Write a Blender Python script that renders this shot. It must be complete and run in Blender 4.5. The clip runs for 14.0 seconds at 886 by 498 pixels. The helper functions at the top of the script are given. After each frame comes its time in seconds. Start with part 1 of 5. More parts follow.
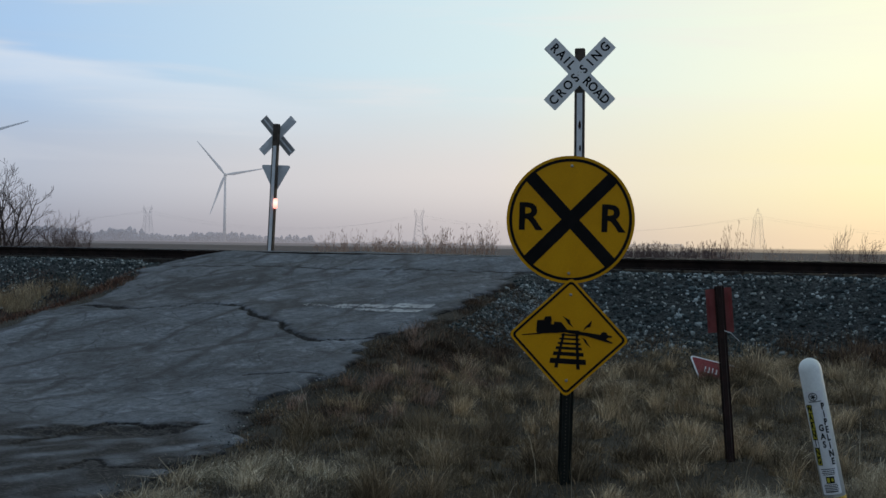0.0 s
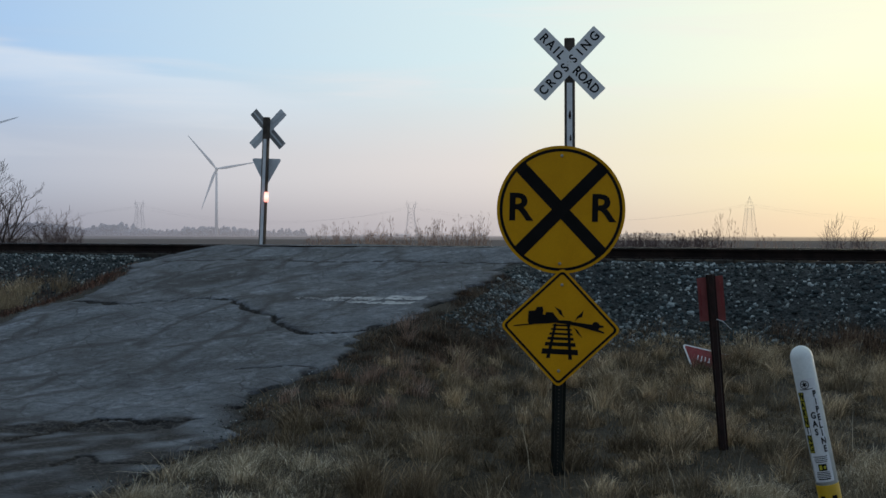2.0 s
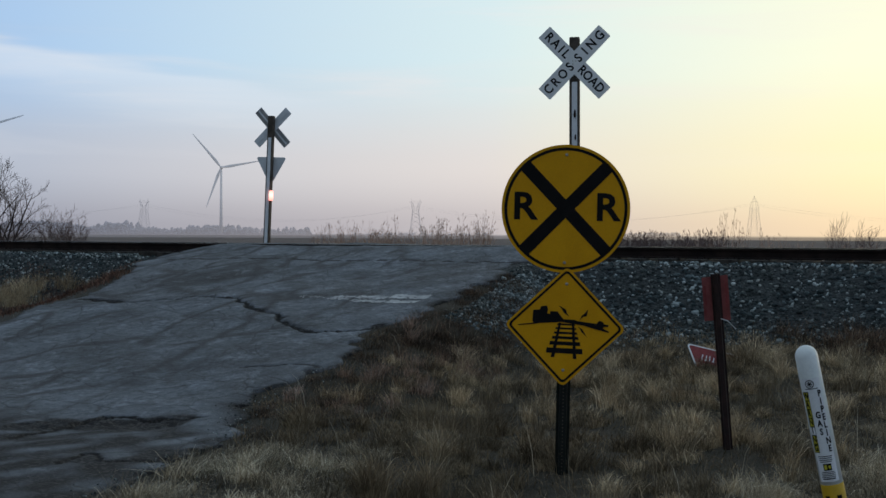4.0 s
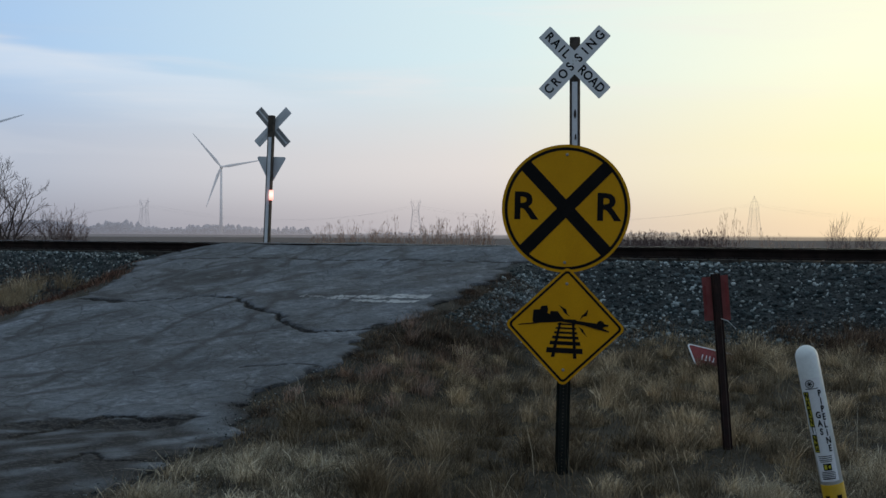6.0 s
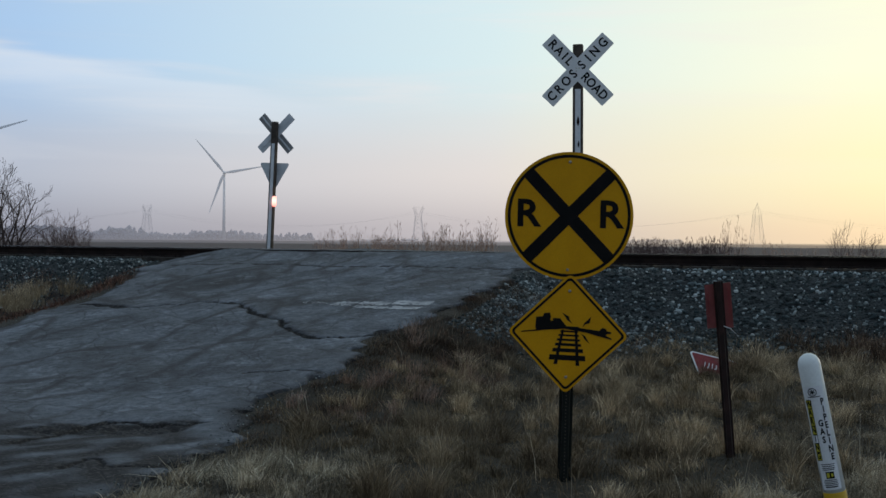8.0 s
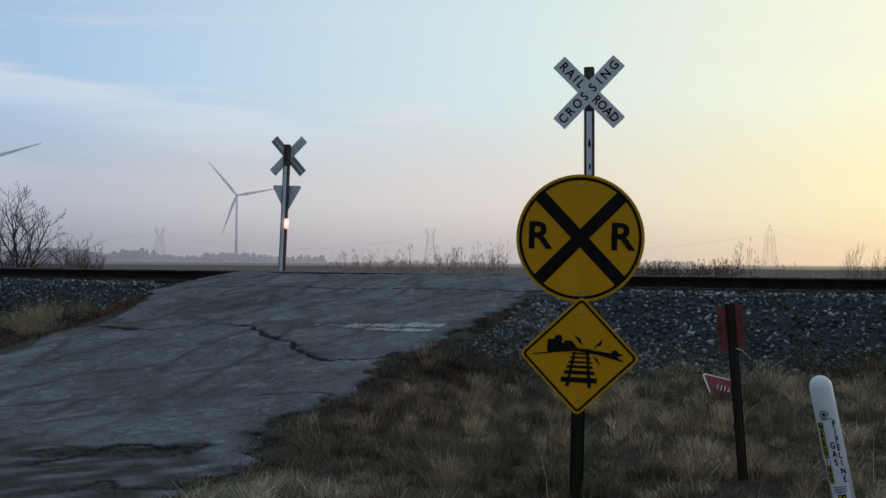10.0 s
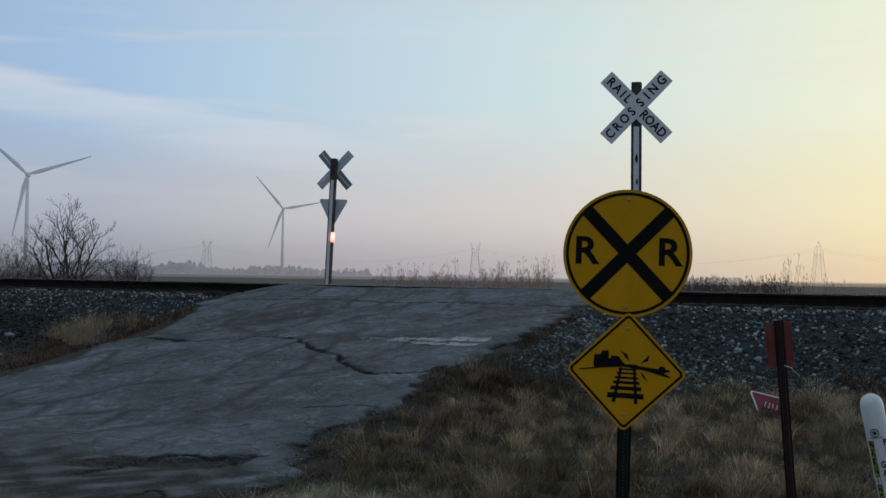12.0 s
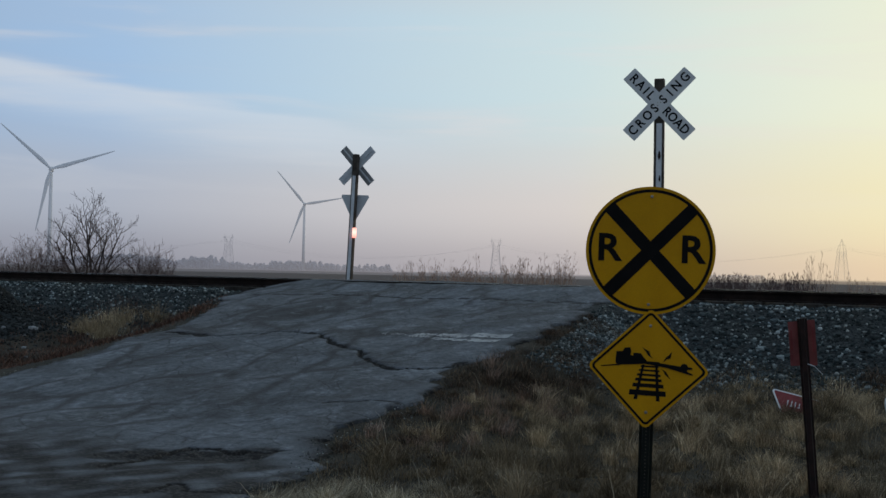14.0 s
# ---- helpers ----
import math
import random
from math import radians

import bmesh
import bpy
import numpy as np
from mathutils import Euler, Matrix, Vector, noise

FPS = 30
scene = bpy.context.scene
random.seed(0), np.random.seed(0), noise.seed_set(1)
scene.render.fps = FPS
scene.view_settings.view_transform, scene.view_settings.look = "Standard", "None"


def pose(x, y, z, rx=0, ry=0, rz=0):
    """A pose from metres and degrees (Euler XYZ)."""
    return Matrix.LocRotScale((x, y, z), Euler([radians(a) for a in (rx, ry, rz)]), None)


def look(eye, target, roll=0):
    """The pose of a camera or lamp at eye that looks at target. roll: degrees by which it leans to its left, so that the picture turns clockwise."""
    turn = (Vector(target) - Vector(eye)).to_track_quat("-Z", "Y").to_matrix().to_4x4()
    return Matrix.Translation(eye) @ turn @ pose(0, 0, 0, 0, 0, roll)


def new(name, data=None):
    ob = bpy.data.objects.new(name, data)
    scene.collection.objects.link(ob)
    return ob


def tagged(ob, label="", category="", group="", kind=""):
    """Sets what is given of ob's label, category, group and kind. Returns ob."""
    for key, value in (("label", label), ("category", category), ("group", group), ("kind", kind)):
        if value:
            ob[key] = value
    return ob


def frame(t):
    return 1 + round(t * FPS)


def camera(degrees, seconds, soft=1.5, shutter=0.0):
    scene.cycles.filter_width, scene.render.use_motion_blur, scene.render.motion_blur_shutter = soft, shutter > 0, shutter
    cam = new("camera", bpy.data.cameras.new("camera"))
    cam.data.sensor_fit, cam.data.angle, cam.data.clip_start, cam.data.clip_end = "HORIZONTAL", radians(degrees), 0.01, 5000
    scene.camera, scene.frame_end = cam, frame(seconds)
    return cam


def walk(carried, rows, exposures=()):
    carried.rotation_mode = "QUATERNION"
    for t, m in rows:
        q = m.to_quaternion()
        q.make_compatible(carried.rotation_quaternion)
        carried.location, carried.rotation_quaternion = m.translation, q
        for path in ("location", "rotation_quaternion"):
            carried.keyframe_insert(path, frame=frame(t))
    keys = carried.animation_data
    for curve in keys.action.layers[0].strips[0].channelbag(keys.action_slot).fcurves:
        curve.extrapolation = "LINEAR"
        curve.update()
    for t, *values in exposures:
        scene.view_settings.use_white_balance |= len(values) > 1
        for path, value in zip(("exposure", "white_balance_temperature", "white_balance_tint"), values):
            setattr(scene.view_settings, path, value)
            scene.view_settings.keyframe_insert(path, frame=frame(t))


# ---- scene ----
cam = camera(41.0, 14.0)
EYE_Z = 1.75
TURNS = (  # seconds, pitch, roll, yaw, and the small sway of a camera held by hand
    (0, -0.251, -0.832, -0.000, -0.0000, 0.0000, -0.0000),
    (0.5, -0.248, -0.710, -0.061, -0.0007, 0.0074, -0.0014),
    (1, -0.335, -0.334, -0.199, 0.0085, 0.0161, -0.0027),
    (1.5, -0.459, -0.420, -0.228, 0.0099, 0.0235, -0.0034),
    (2, -0.651, -0.165, -0.365, 0.0147, 0.0264, -0.0006),
    (2.5, -0.750, -0.125, -0.323, 0.0186, 0.0272, 0.0011),
    (3, -0.700, -0.195, -0.262, 0.0163, 0.0270, -0.0006),
    (5.5, -0.710, -0.306, -0.111, 0.0106, 0.0227, -0.0023),
    (6, -0.715, -0.340, -0.153, 0.0101, 0.0225, -0.0019),
    (6.5, -0.634, -0.340, -0.153, 0.0099, 0.0212, -0.0017),
    (7, -0.514, -0.373, -0.155, 0.0091, 0.0184, -0.0008),
    (9.5, 0.097, -0.608, 0.272, 0.0055, -0.0050, 0.0036),
    (10, 0.657, -0.439, 0.555, 0.0106, -0.0123, 0.0037),
    (10.5, 0.921, -0.471, 0.991, 0.0090, -0.0213, 0.0044),
    (11, 1.173, -0.660, 1.626, 0.0047, -0.0301, 0.0044),
    (11.5, 1.306, -0.767, 2.230, -0.0006, -0.0369, 0.0045),
    (12, 1.324, -0.852, 2.718, -0.0036, -0.0424, 0.0028),
    (12.5, 1.291, -1.027, 3.198, -0.0100, -0.0471, 0.0024),
    (13, 1.267, -1.130, 3.484, -0.0133, -0.0519, 0.0014),
    (13.5, 1.204, -1.191, 3.638, -0.0144, -0.0525, 0.0010),
    (14, 1.119, -1.168, 3.718, -0.0153, -0.0525, 0.0019))
walk(cam, [(t, pose(x, y, EYE_Z + z, 90 + p, r, w)) for t, p, r, w, x, y, z in TURNS],
     exposures=((0, 0.01), (2, 0.03), (7, 0.03), (9.5, -0.01), (10.5, -0.12), (12, -0.16), (14, -0.17)))

# ---------------------------------------------------------------- sky and sun
SUN_AZ, SUN_EL = radians(42), radians(3)      # to the right of straight ahead, just over the horizon
SUN_DIR = Vector((math.sin(SUN_AZ) * math.cos(SUN_EL), math.cos(SUN_AZ) * math.cos(SUN_EL), math.sin(SUN_EL)))


def lin(r, g, b):
    """Linear colour from 0-255 display values."""
    return tuple(((c / 255 + 0.055) / 1.055) ** 2.4 if c > 10 else c / 255 / 12.92 for c in (r, g, b)) + (1.0,)


class Nodes:
    """A short way to write node trees."""

    def __init__(self, tree):
        self.t = tree
        self.t.nodes.clear()

    def n(self, kind, **kw):
        node = self.t.nodes.new(kind)
        ins = kw.pop("ins", {})
        for k, v in kw.items():
            if k == "operation":
                node.operation = v
            elif k == "blend_type":
                node.blend_type = v
            elif k == "data_type":
                node.data_type = v
            elif k == "noise_dimensions":
                node.noise_dimensions = v
            elif k == "sky_type":
                node.sky_type = v
            elif k == "feature":
                node.feature = v
        for k, v in ins.items():
            self.set(node, k, v)
        return node

    def set(self, node, k, v):
        sock = node.inputs[k]
        if isinstance(v, bpy.types.NodeSocket):
            self.t.links.new(v, sock)
        elif isinstance(v, bpy.types.Node):
            self.t.links.new(v.outputs[0], sock)
        else:
            sock.default_value = v

    def math(self, op, a, b=0.0, c=0.0):
        return self.n("ShaderNodeMath", operation=op, ins={0: a, 1: b, 2: c}).outputs[0]

    def vmath(self, op, a, b=(0, 0, 0)):
        return self.n("ShaderNodeVectorMath", operation=op, ins={0: a, 1: b})

    def step(self, x, lo, hi, a=0.0, b=1.0):
        node = self.n("ShaderNodeMapRange", ins={"Value": x, "From Min": lo, "From Max": hi, "To Min": a, "To Max": b})
        node.interpolation_type = "SMOOTHSTEP"
        return node.outputs[0]

    def mix(self, f, a, b, mode="MIX"):
        node = self.n("ShaderNodeMix", data_type="RGBA", blend_type=mode)
        self.set(node, 0, f), self.set(node, 6, a), self.set(node, 7, b)
        return node.outputs[2]

    def ramp(self, f, stops):
        node = self.n("ShaderNodeValToRGB", ins={0: f})
        e = node.color_ramp.elements
        while len(e) < len(stops):
            e.new(0.5)
        for el, (p, c) in zip(e, stops):
            el.position, el.color = p, c
        return node.outputs[0]

    def noise(self, vec, scale, detail=4.0, rough=0.55, dist=0.0):
        return self.n("ShaderNodeTexNoise", ins={"Vector": vec, "Scale": scale, "Detail": detail, "Roughness": rough, "Distortion": dist}).outputs[0]


world = bpy.data.worlds.new("dawn_sky")
scene.world = world
world.use_nodes = True
g = Nodes(world.node_tree)
way = g.vmath("NORMALIZE", g.n("ShaderNodeTexCoord").outputs["Generated"]).outputs[0]


def sky_colour(g, way):
    """The clear dawn sky seen along a direction: its whole colour, its middle band, and the direction's x, y, z."""
    xyz = g.n("ShaderNodeSeparateXYZ", ins={0: way})
    facing = g.vmath("DOT_PRODUCT", way, tuple(SUN_DIR)).outputs["Value"]
    f = g.math("MULTIPLY_ADD", facing, 0.5, 0.5)
    up = xyz.outputs[2]
    low = g.ramp(f, [(0.0, lin(128, 134, 148)), (0.55, lin(150, 153, 165)), (0.74, lin(150, 153, 167)), (0.885, lin(190, 184, 188)), (0.965, lin(248, 222, 184)), (1.0, lin(255, 232, 186))])
    mid = g.ramp(f, [(0.0, lin(148, 162, 180)), (0.55, lin(170, 182, 201)), (0.74, lin(182, 190, 206)), (0.885, lin(225, 219, 217)), (0.965, lin(255, 245, 198)), (1.0, lin(255, 252, 210))])
    high = g.ramp(f, [(0.0, lin(126, 146, 168)), (0.55, lin(138, 166, 204)), (0.74, lin(170, 202, 237)), (0.885, lin(215, 235, 239)), (0.965, lin(253, 254, 224)), (1.0, lin(255, 255, 230))])
    zenith = g.ramp(f, [(0.0, lin(114, 134, 148)), (0.5, lin(124, 147, 163)), (1.0, lin(165, 188, 200))])
    c = g.mix(g.step(up, 0.0, 0.06), low, mid)
    c = g.mix(g.step(up, 0.05, 0.15), c, high)
    c = g.mix(g.step(up, 0.2, 0.8), c, zenith)
    return c, mid, xyz


c, mid, xyz = sky_colour(g, way)
up = xyz.outputs[2]
# thin streaks of high cloud
flat = g.vmath("MULTIPLY", way, (3.0, 3.0, 34.0)).outputs[0]
tilt = g.n("ShaderNodeVectorRotate", ins={"Vector": flat, "Axis": (0, 1, 0), "Angle": 0.25}).outputs[0]
streak = g.step(g.noise(tilt, 1.15, 5, 0.5, 0.6), 0.48, 0.72)
streak = g.math("MULTIPLY", streak, g.step(up, 0.03, 0.10))
c = g.mix(g.math("MULTIPLY", streak, 0.55), c, g.mix(0.6, mid, lin(240, 240, 244)))
soft_veil = g.math("MULTIPLY", g.step(g.noise(tilt, 0.5, 3, 0.5), 0.4, 0.7), 0.25)
c = g.mix(soft_veil, c, mid)
side = g.math("DIVIDE", xyz.outputs[0], g.math("MAXIMUM", xyz.outputs[1], 0.05))
rough_edge = g.math("MULTIPLY", g.math("SUBTRACT", g.noise(tilt, 1.6, 5, 0.55), 0.5), 0.035)
drop = g.math("SUBTRACT", g.math("ADD", g.math("MULTIPLY_ADD", side, -0.145, 0.103), rough_edge), up)
bank = g.math("MULTIPLY", g.step(drop, 0.0, 0.012), g.step(drop, 0.055, 0.012))
bank = g.math("MULTIPLY", bank, g.math("MULTIPLY", g.step(side, -0.02, -0.2), g.step(xyz.outputs[1], 0.0, 0.3)))
c = g.mix(g.math("MULTIPLY", bank, 0.5), c, lin(222, 230, 240))
air = g.n("ShaderNodeTexSky", sky_type="NISHITA")
air.sun_disc, air.sun_elevation, air.sun_rotation = False, SUN_EL, SUN_AZ
b1 = g.n("ShaderNodeBackground", ins={"Color": c, "Strength": 0.97})
b2 = g.n("ShaderNodeBackground", ins={"Color": air.outputs[0], "Strength": 0.01})
both = g.n("ShaderNodeAddShader", ins={0: b1, 1: b2})
g.n("ShaderNodeOutputWorld", ins={0: both})

sun = new("sun", bpy.data.lights.new("sun", "SUN"))
sun.data.energy, sun.data.angle, sun.data.color = 0.25, radians(12), (1.0, 0.8, 0.58)
sun.matrix_world = look(SUN_DIR * 50, (0, 0, 0))


# ---------------------------------------------------------------- materials
def material(name, build, spec=0.3):
    m = bpy.data.materials.new(name)
    m.use_nodes = True
    q = Nodes(m.node_tree)
    pos = q.n("ShaderNodeNewGeometry").outputs["Position"]
    col, rough, metal, height, depth = build(q, pos)
    b = q.n("ShaderNodeBsdfPrincipled", ins={"Base Color": col, "Roughness": rough, "Metallic": metal, "Specular IOR Level": spec})
    if height is not None:
        q.set(b, "Normal", q.n("ShaderNodeBump", ins={"Height": height, "Strength": 1.0, "Distance": depth}))
    q.n("ShaderNodeOutputMaterial", ins={0: b})
    return m


def rgb(r, g_, b):
    return (r, g_, b, 1.0)


def local(q):
    return q.n("ShaderNodeTexCoord").outputs["Object"]


def worn(name, dark, light, rough=0.6, metal=0.0, scale=6.0, fine=90.0, depth=0.002, amount=1.0, spec=0.35):
    """A surface with stains at a large scale and grain at a fine one."""
    def build(q, pos):
        p = local(q)
        a = q.step(q.noise(p, scale, 6, 0.6, 0.4), 0.3, 0.7)
        b = q.noise(p, fine, 3, 0.6)
        col = q.mix(q.math("MULTIPLY", a, amount), dark, light)
        col = q.mix(0.35, col, q.mix(b, rgb(0.25, 0.25, 0.25), rgb(1, 1, 1)), "MULTIPLY")
        r = q.math("MULTIPLY_ADD", b, 0.25, rough - 0.12)
        return col, r, metal, b, depth
    return material(name, build, spec)


def per_piece(name, stops, rough=0.85, fine=60.0, random_from="island", depth=0.003, tufts=False, patchy=0.0):
    def build(q, pos):
        if random_from == "island":
            k = q.n("ShaderNodeNewGeometry").outputs["Random Per Island"]
        else:
            k = q.n("ShaderNodeObjectInfo").outputs["Random"]
        if patchy:
            k = q.math("ADD", k, q.math("MULTIPLY", q.math("SUBTRACT", q.noise(q.vmath("MULTIPLY", pos, (1.0, 1.0, 3.0)).outputs[0], 1.3, 4, 0.6), 0.5), patchy))
        col = q.ramp(k, stops)
        b = q.noise(pos, fine, 3, 0.6)
        patch = q.noise(pos, 1.1, 3, 0.6)
        col = q.mix(0.5, col, q.mix(q.step(patch, 0.35, 0.65), rgb(0.52, 0.42, 0.34), rgb(1, 1.02, 1.08)), "MULTIPLY")
        if tufts:
            tone = q.n("ShaderNodeAttribute")
            tone.attribute_name = "tone"
            col = q.mix(0.9, col, q.ramp(tone.outputs["Fac"], [(0.0, rgb(0.125, 0.108, 0.078)), (0.35, rgb(0.36, 0.32, 0.25)), (0.7, rgb(0.86, 0.785, 0.65)), (1.0, rgb(1.68, 1.56, 1.34))]), "MULTIPLY")
        else:
            col = q.mix(0.4, col, q.mix(b, rgb(0.3, 0.3, 0.3), rgb(1, 1, 1)), "MULTIPLY")
        return col, rough, 0.0, b, depth
    return material(name, build)


RD = Vector((0.438, 0.899, 0))       # along the road, and square to the track
LD = Vector((0.899, -0.438, 0))      # along the track, to the right


OIL_AT = tuple(Matrix.Rotation(radians(26), 3, "Z") @ (RD * 16.36 - LD * 11.95) + Vector((0.22, 0.22, 0.0)))


def build_asphalt(q, pos):
    turned = q.n("ShaderNodeVectorRotate", ins={"Vector": pos, "Axis": (0, 0, 1), "Angle": math.radians(26)}).outputs[0]
    wob = q.n("ShaderNodeTexNoise", ins={"Vector": turned, "Scale": 1.1, "Detail": 4.0}).outputs[1]
    bent = q.vmath("ADD", turned, q.vmath("MULTIPLY", wob, (0.45, 0.45, 0.0)).outputs[0]).outputs[0]
    long = q.vmath("MULTIPLY", bent, (1.0, 0.75, 1.0)).outputs[0]
    wheel = q.step(q.noise(long, 1.1, 9, 0.74, 0.2), 0.34, 0.66)
    patch = q.step(q.noise(turned, 0.42, 5, 0.6, 0.8), 0.42, 0.62)
    stone = q.n("ShaderNodeTexVoronoi", ins={"Vector": pos, "Scale": 80.0})
    fine = q.noise(pos, 60, 4, 0.75)
    mottle = q.noise(pos, 12.0, 8, 0.8)
    frost = q.step(q.noise(long, 2.7, 9, 0.8, 0.3), 0.5, 0.64)
    col = q.mix(wheel, rgb(0.078, 0.082, 0.088), rgb(0.172, 0.188, 0.212))
    col = q.mix(q.math("MULTIPLY", patch, 0.42), col, rgb(0.078, 0.074, 0.074))
    oil = q.step(q.n("ShaderNodeVectorMath", operation="LENGTH", ins={0: q.vmath("MULTIPLY", q.vmath("SUBTRACT", bent, OIL_AT).outputs[0], (1.7, 0.75, 0.0)).outputs[0]}).outputs["Value"], 0.75, 0.2)
    col = q.mix(q.math("MULTIPLY", oil, 0.6), col, rgb(0.05, 0.043, 0.04))
    col = q.mix(q.math("MULTIPLY", frost, 0.5), col, rgb(0.30, 0.322, 0.356))
    col = q.mix(0.75, col, q.mix(q.step(mottle, 0.25, 0.75), rgb(0.4, 0.4, 0.4), rgb(1.75, 1.75, 1.78)), "MULTIPLY")
    col = q.mix(0.5, col, q.mix(fine, rgb(0.1, 0.1, 0.1), rgb(1.6, 1.6, 1.6)), "MULTIPLY")
    grain = q.math("ADD", q.math("MULTIPLY", stone.outputs[0], 0.8), fine)
    # old sealed seams, wide and soft, and fine cracking between them
    seam = q.n("ShaderNodeTexVoronoi", feature="DISTANCE_TO_EDGE", ins={"Vector": q.vmath("MULTIPLY", bent, (1.25, 0.5, 1.0)).outputs[0], "Scale": 0.8})
    tar = q.math("SUBTRACT", 1.0, q.step(seam.outputs[0], 0.0, 0.10))
    across = q.vmath("DOT_PRODUCT", pos, tuple(LD)).outputs["Value"]
    worn_side = q.step(q.math("ADD", across, q.math("MULTIPLY", q.noise(turned, 0.5, 3, 0.5), 3.0)), -5.9, -7.6)
    tar = q.math("MULTIPLY", tar, q.math("MULTIPLY", q.step(q.noise(turned, 0.8, 3, 0.5), 0.36, 0.5), worn_side))
    col = q.mix(q.math("MULTIPLY", tar, 0.72), col, rgb(0.04, 0.036, 0.035))
    web = q.n("ShaderNodeTexVoronoi", feature="DISTANCE_TO_EDGE", ins={"Vector": bent, "Scale": 1.7})
    line = q.step(web.outputs[0], 0.0, 0.03)
    line = q.math("MAXIMUM", line, q.step(q.noise(turned, 0.5, 3, 0.5), 0.5, 0.42))
    col = q.mix(q.math("MULTIPLY", q.math("SUBTRACT", 1.0, line), 0.5), col, rgb(0.03, 0.028, 0.027))
    dirt = q.n("ShaderNodeAttribute")
    dirt.attribute_name = "dirt"
    filth = q.step(q.math("ADD", dirt.outputs["Fac"], q.math("MULTIPLY", q.math("SUBTRACT", mottle, 0.5), 0.7)), 0.25, 0.75)
    crumbs = q.n("ShaderNodeTexVoronoi", ins={"Vector": pos, "Scale": 42.0})
    k = q.n("ShaderNodeSeparateColor", ins={0: crumbs.outputs[1]}).outputs[0]
    col = q.mix(filth, col, q.mix(q.step(k, 0.5, 1.0), rgb(0.015, 0.013, 0.012), rgb(0.062, 0.054, 0.051)))
    h = q.math("ADD", grain, q.math("ADD", q.math("MULTIPLY", line, 0.8), q.math("MULTIPLY", mottle, 1.2)))
    return col, 0.85, 0.0, h, 0.007


def build_soil(q, pos):
    a = q.step(q.noise(pos, 1.2, 6, 0.65, 0.5), 0.35, 0.65)
    b = q.noise(pos, 28, 5, 0.7)
    d = q.noise(pos, 120, 3, 0.6)
    col = q.mix(a, rgb(0.035, 0.03, 0.022), rgb(0.07, 0.058, 0.042))
    col = q.mix(q.step(b, 0.5, 0.75), col, rgb(0.12, 0.1, 0.07))
    col = q.mix(0.5, col, q.mix(d, rgb(0.2, 0.2, 0.2), rgb(1.2, 1.2, 1.2)), "MULTIPLY")
    return col, 0.95, 0.0, b, 0.03


def build_field(q, pos):
    rows = q.vmath("MULTIPLY", pos, (0.02, 0.35, 1)).outputs[0]
    a = q.step(q.noise(rows, 1.0, 5, 0.6), 0.35, 0.65)
    b = q.noise(pos, 3.0, 5, 0.7)
    col = q.mix(a, rgb(0.115, 0.086, 0.078), rgb(0.17, 0.13, 0.118))
    col = q.mix(0.4, col, q.mix(b, rgb(0.3, 0.3, 0.3), rgb(1, 1, 1)), "MULTIPLY")
    return col, 0.95, 0.0, b, 0.06


def build_gravel(q, pos):
    v = q.n("ShaderNodeTexVoronoi", ins={"Vector": pos, "Scale": 22.0})
    b = q.noise(pos, 70, 3, 0.6)
    k = q.n("ShaderNodeSeparateColor", ins={0: v.outputs[1]}).outputs[0]
    col = q.mix(k, rgb(0.016, 0.02, 0.021), rgb(0.08, 0.088, 0.088))
    col = q.mix(0.4, col, q.mix(b, rgb(0.2, 0.2, 0.2), rgb(1, 1, 1)), "MULTIPLY")
    return col, 0.9, 0.0, q.math("SUBTRACT", 1.0, v.outputs[0]), 0.04


ASPHALT = material("old_asphalt", build_asphalt)
SOIL = material("verge_soil", build_soil)
FIELD = material("ploughed_field", build_field)
GRAVEL = material("ballast_bed", build_gravel)
STONE = per_piece("ballast_stone", [(0.0, rgb(0.02, 0.03, 0.032)), (0.42, rgb(0.055, 0.075, 0.077)), (0.64, rgb(0.13, 0.16, 0.16)), (0.82, rgb(0.32, 0.37, 0.36)), (1.0, rgb(0.66, 0.72, 0.71))], 0.85, patchy=0.7)
PIECE_STONE = per_piece("large_ballast_stone", [(0.0, rgb(0.02, 0.03, 0.032)), (0.5, rgb(0.06, 0.08, 0.082)), (0.8, rgb(0.15, 0.18, 0.18)), (1.0, rgb(0.42, 0.47, 0.46))], 0.85, random_from="object")
BANK_STONE = per_piece("pale_bank_stone", [(0.0, rgb(0.03, 0.042, 0.044)), (0.4, rgb(0.085, 0.108, 0.11)), (0.75, rgb(0.2, 0.235, 0.235)), (1.0, rgb(0.52, 0.57, 0.56))], 0.85, patchy=0.7)
HEAP_STONE = per_piece("dark_heap_stone", [(0.0, rgb(0.012, 0.014, 0.014)), (0.8, rgb(0.034, 0.036, 0.036)), (0.97, rgb(0.05, 0.052, 0.05)), (1.0, rgb(0.2, 0.2, 0.2))], 0.9)
PALE_STONE = worn("pale_stone", rgb(0.25, 0.26, 0.27), rgb(0.42, 0.43, 0.44), 0.85, scale=8, fine=50, depth=0.004)
ROAD_PAINT = worn("worn_road_paint", rgb(0.22, 0.22, 0.23), rgb(0.62, 0.63, 0.64), 0.7, scale=5, fine=45, depth=0.004)
RUST = worn("rail_rust", rgb(0.012, 0.008, 0.007), rgb(0.03, 0.019, 0.015), 0.85, 0.0, scale=3, fine=50, spec=0.15)
RAIL_HEAD = worn("rail_running_face", rgb(0.2, 0.19, 0.19), rgb(0.4, 0.39, 0.38), 0.35, 0.9, scale=3, fine=30)
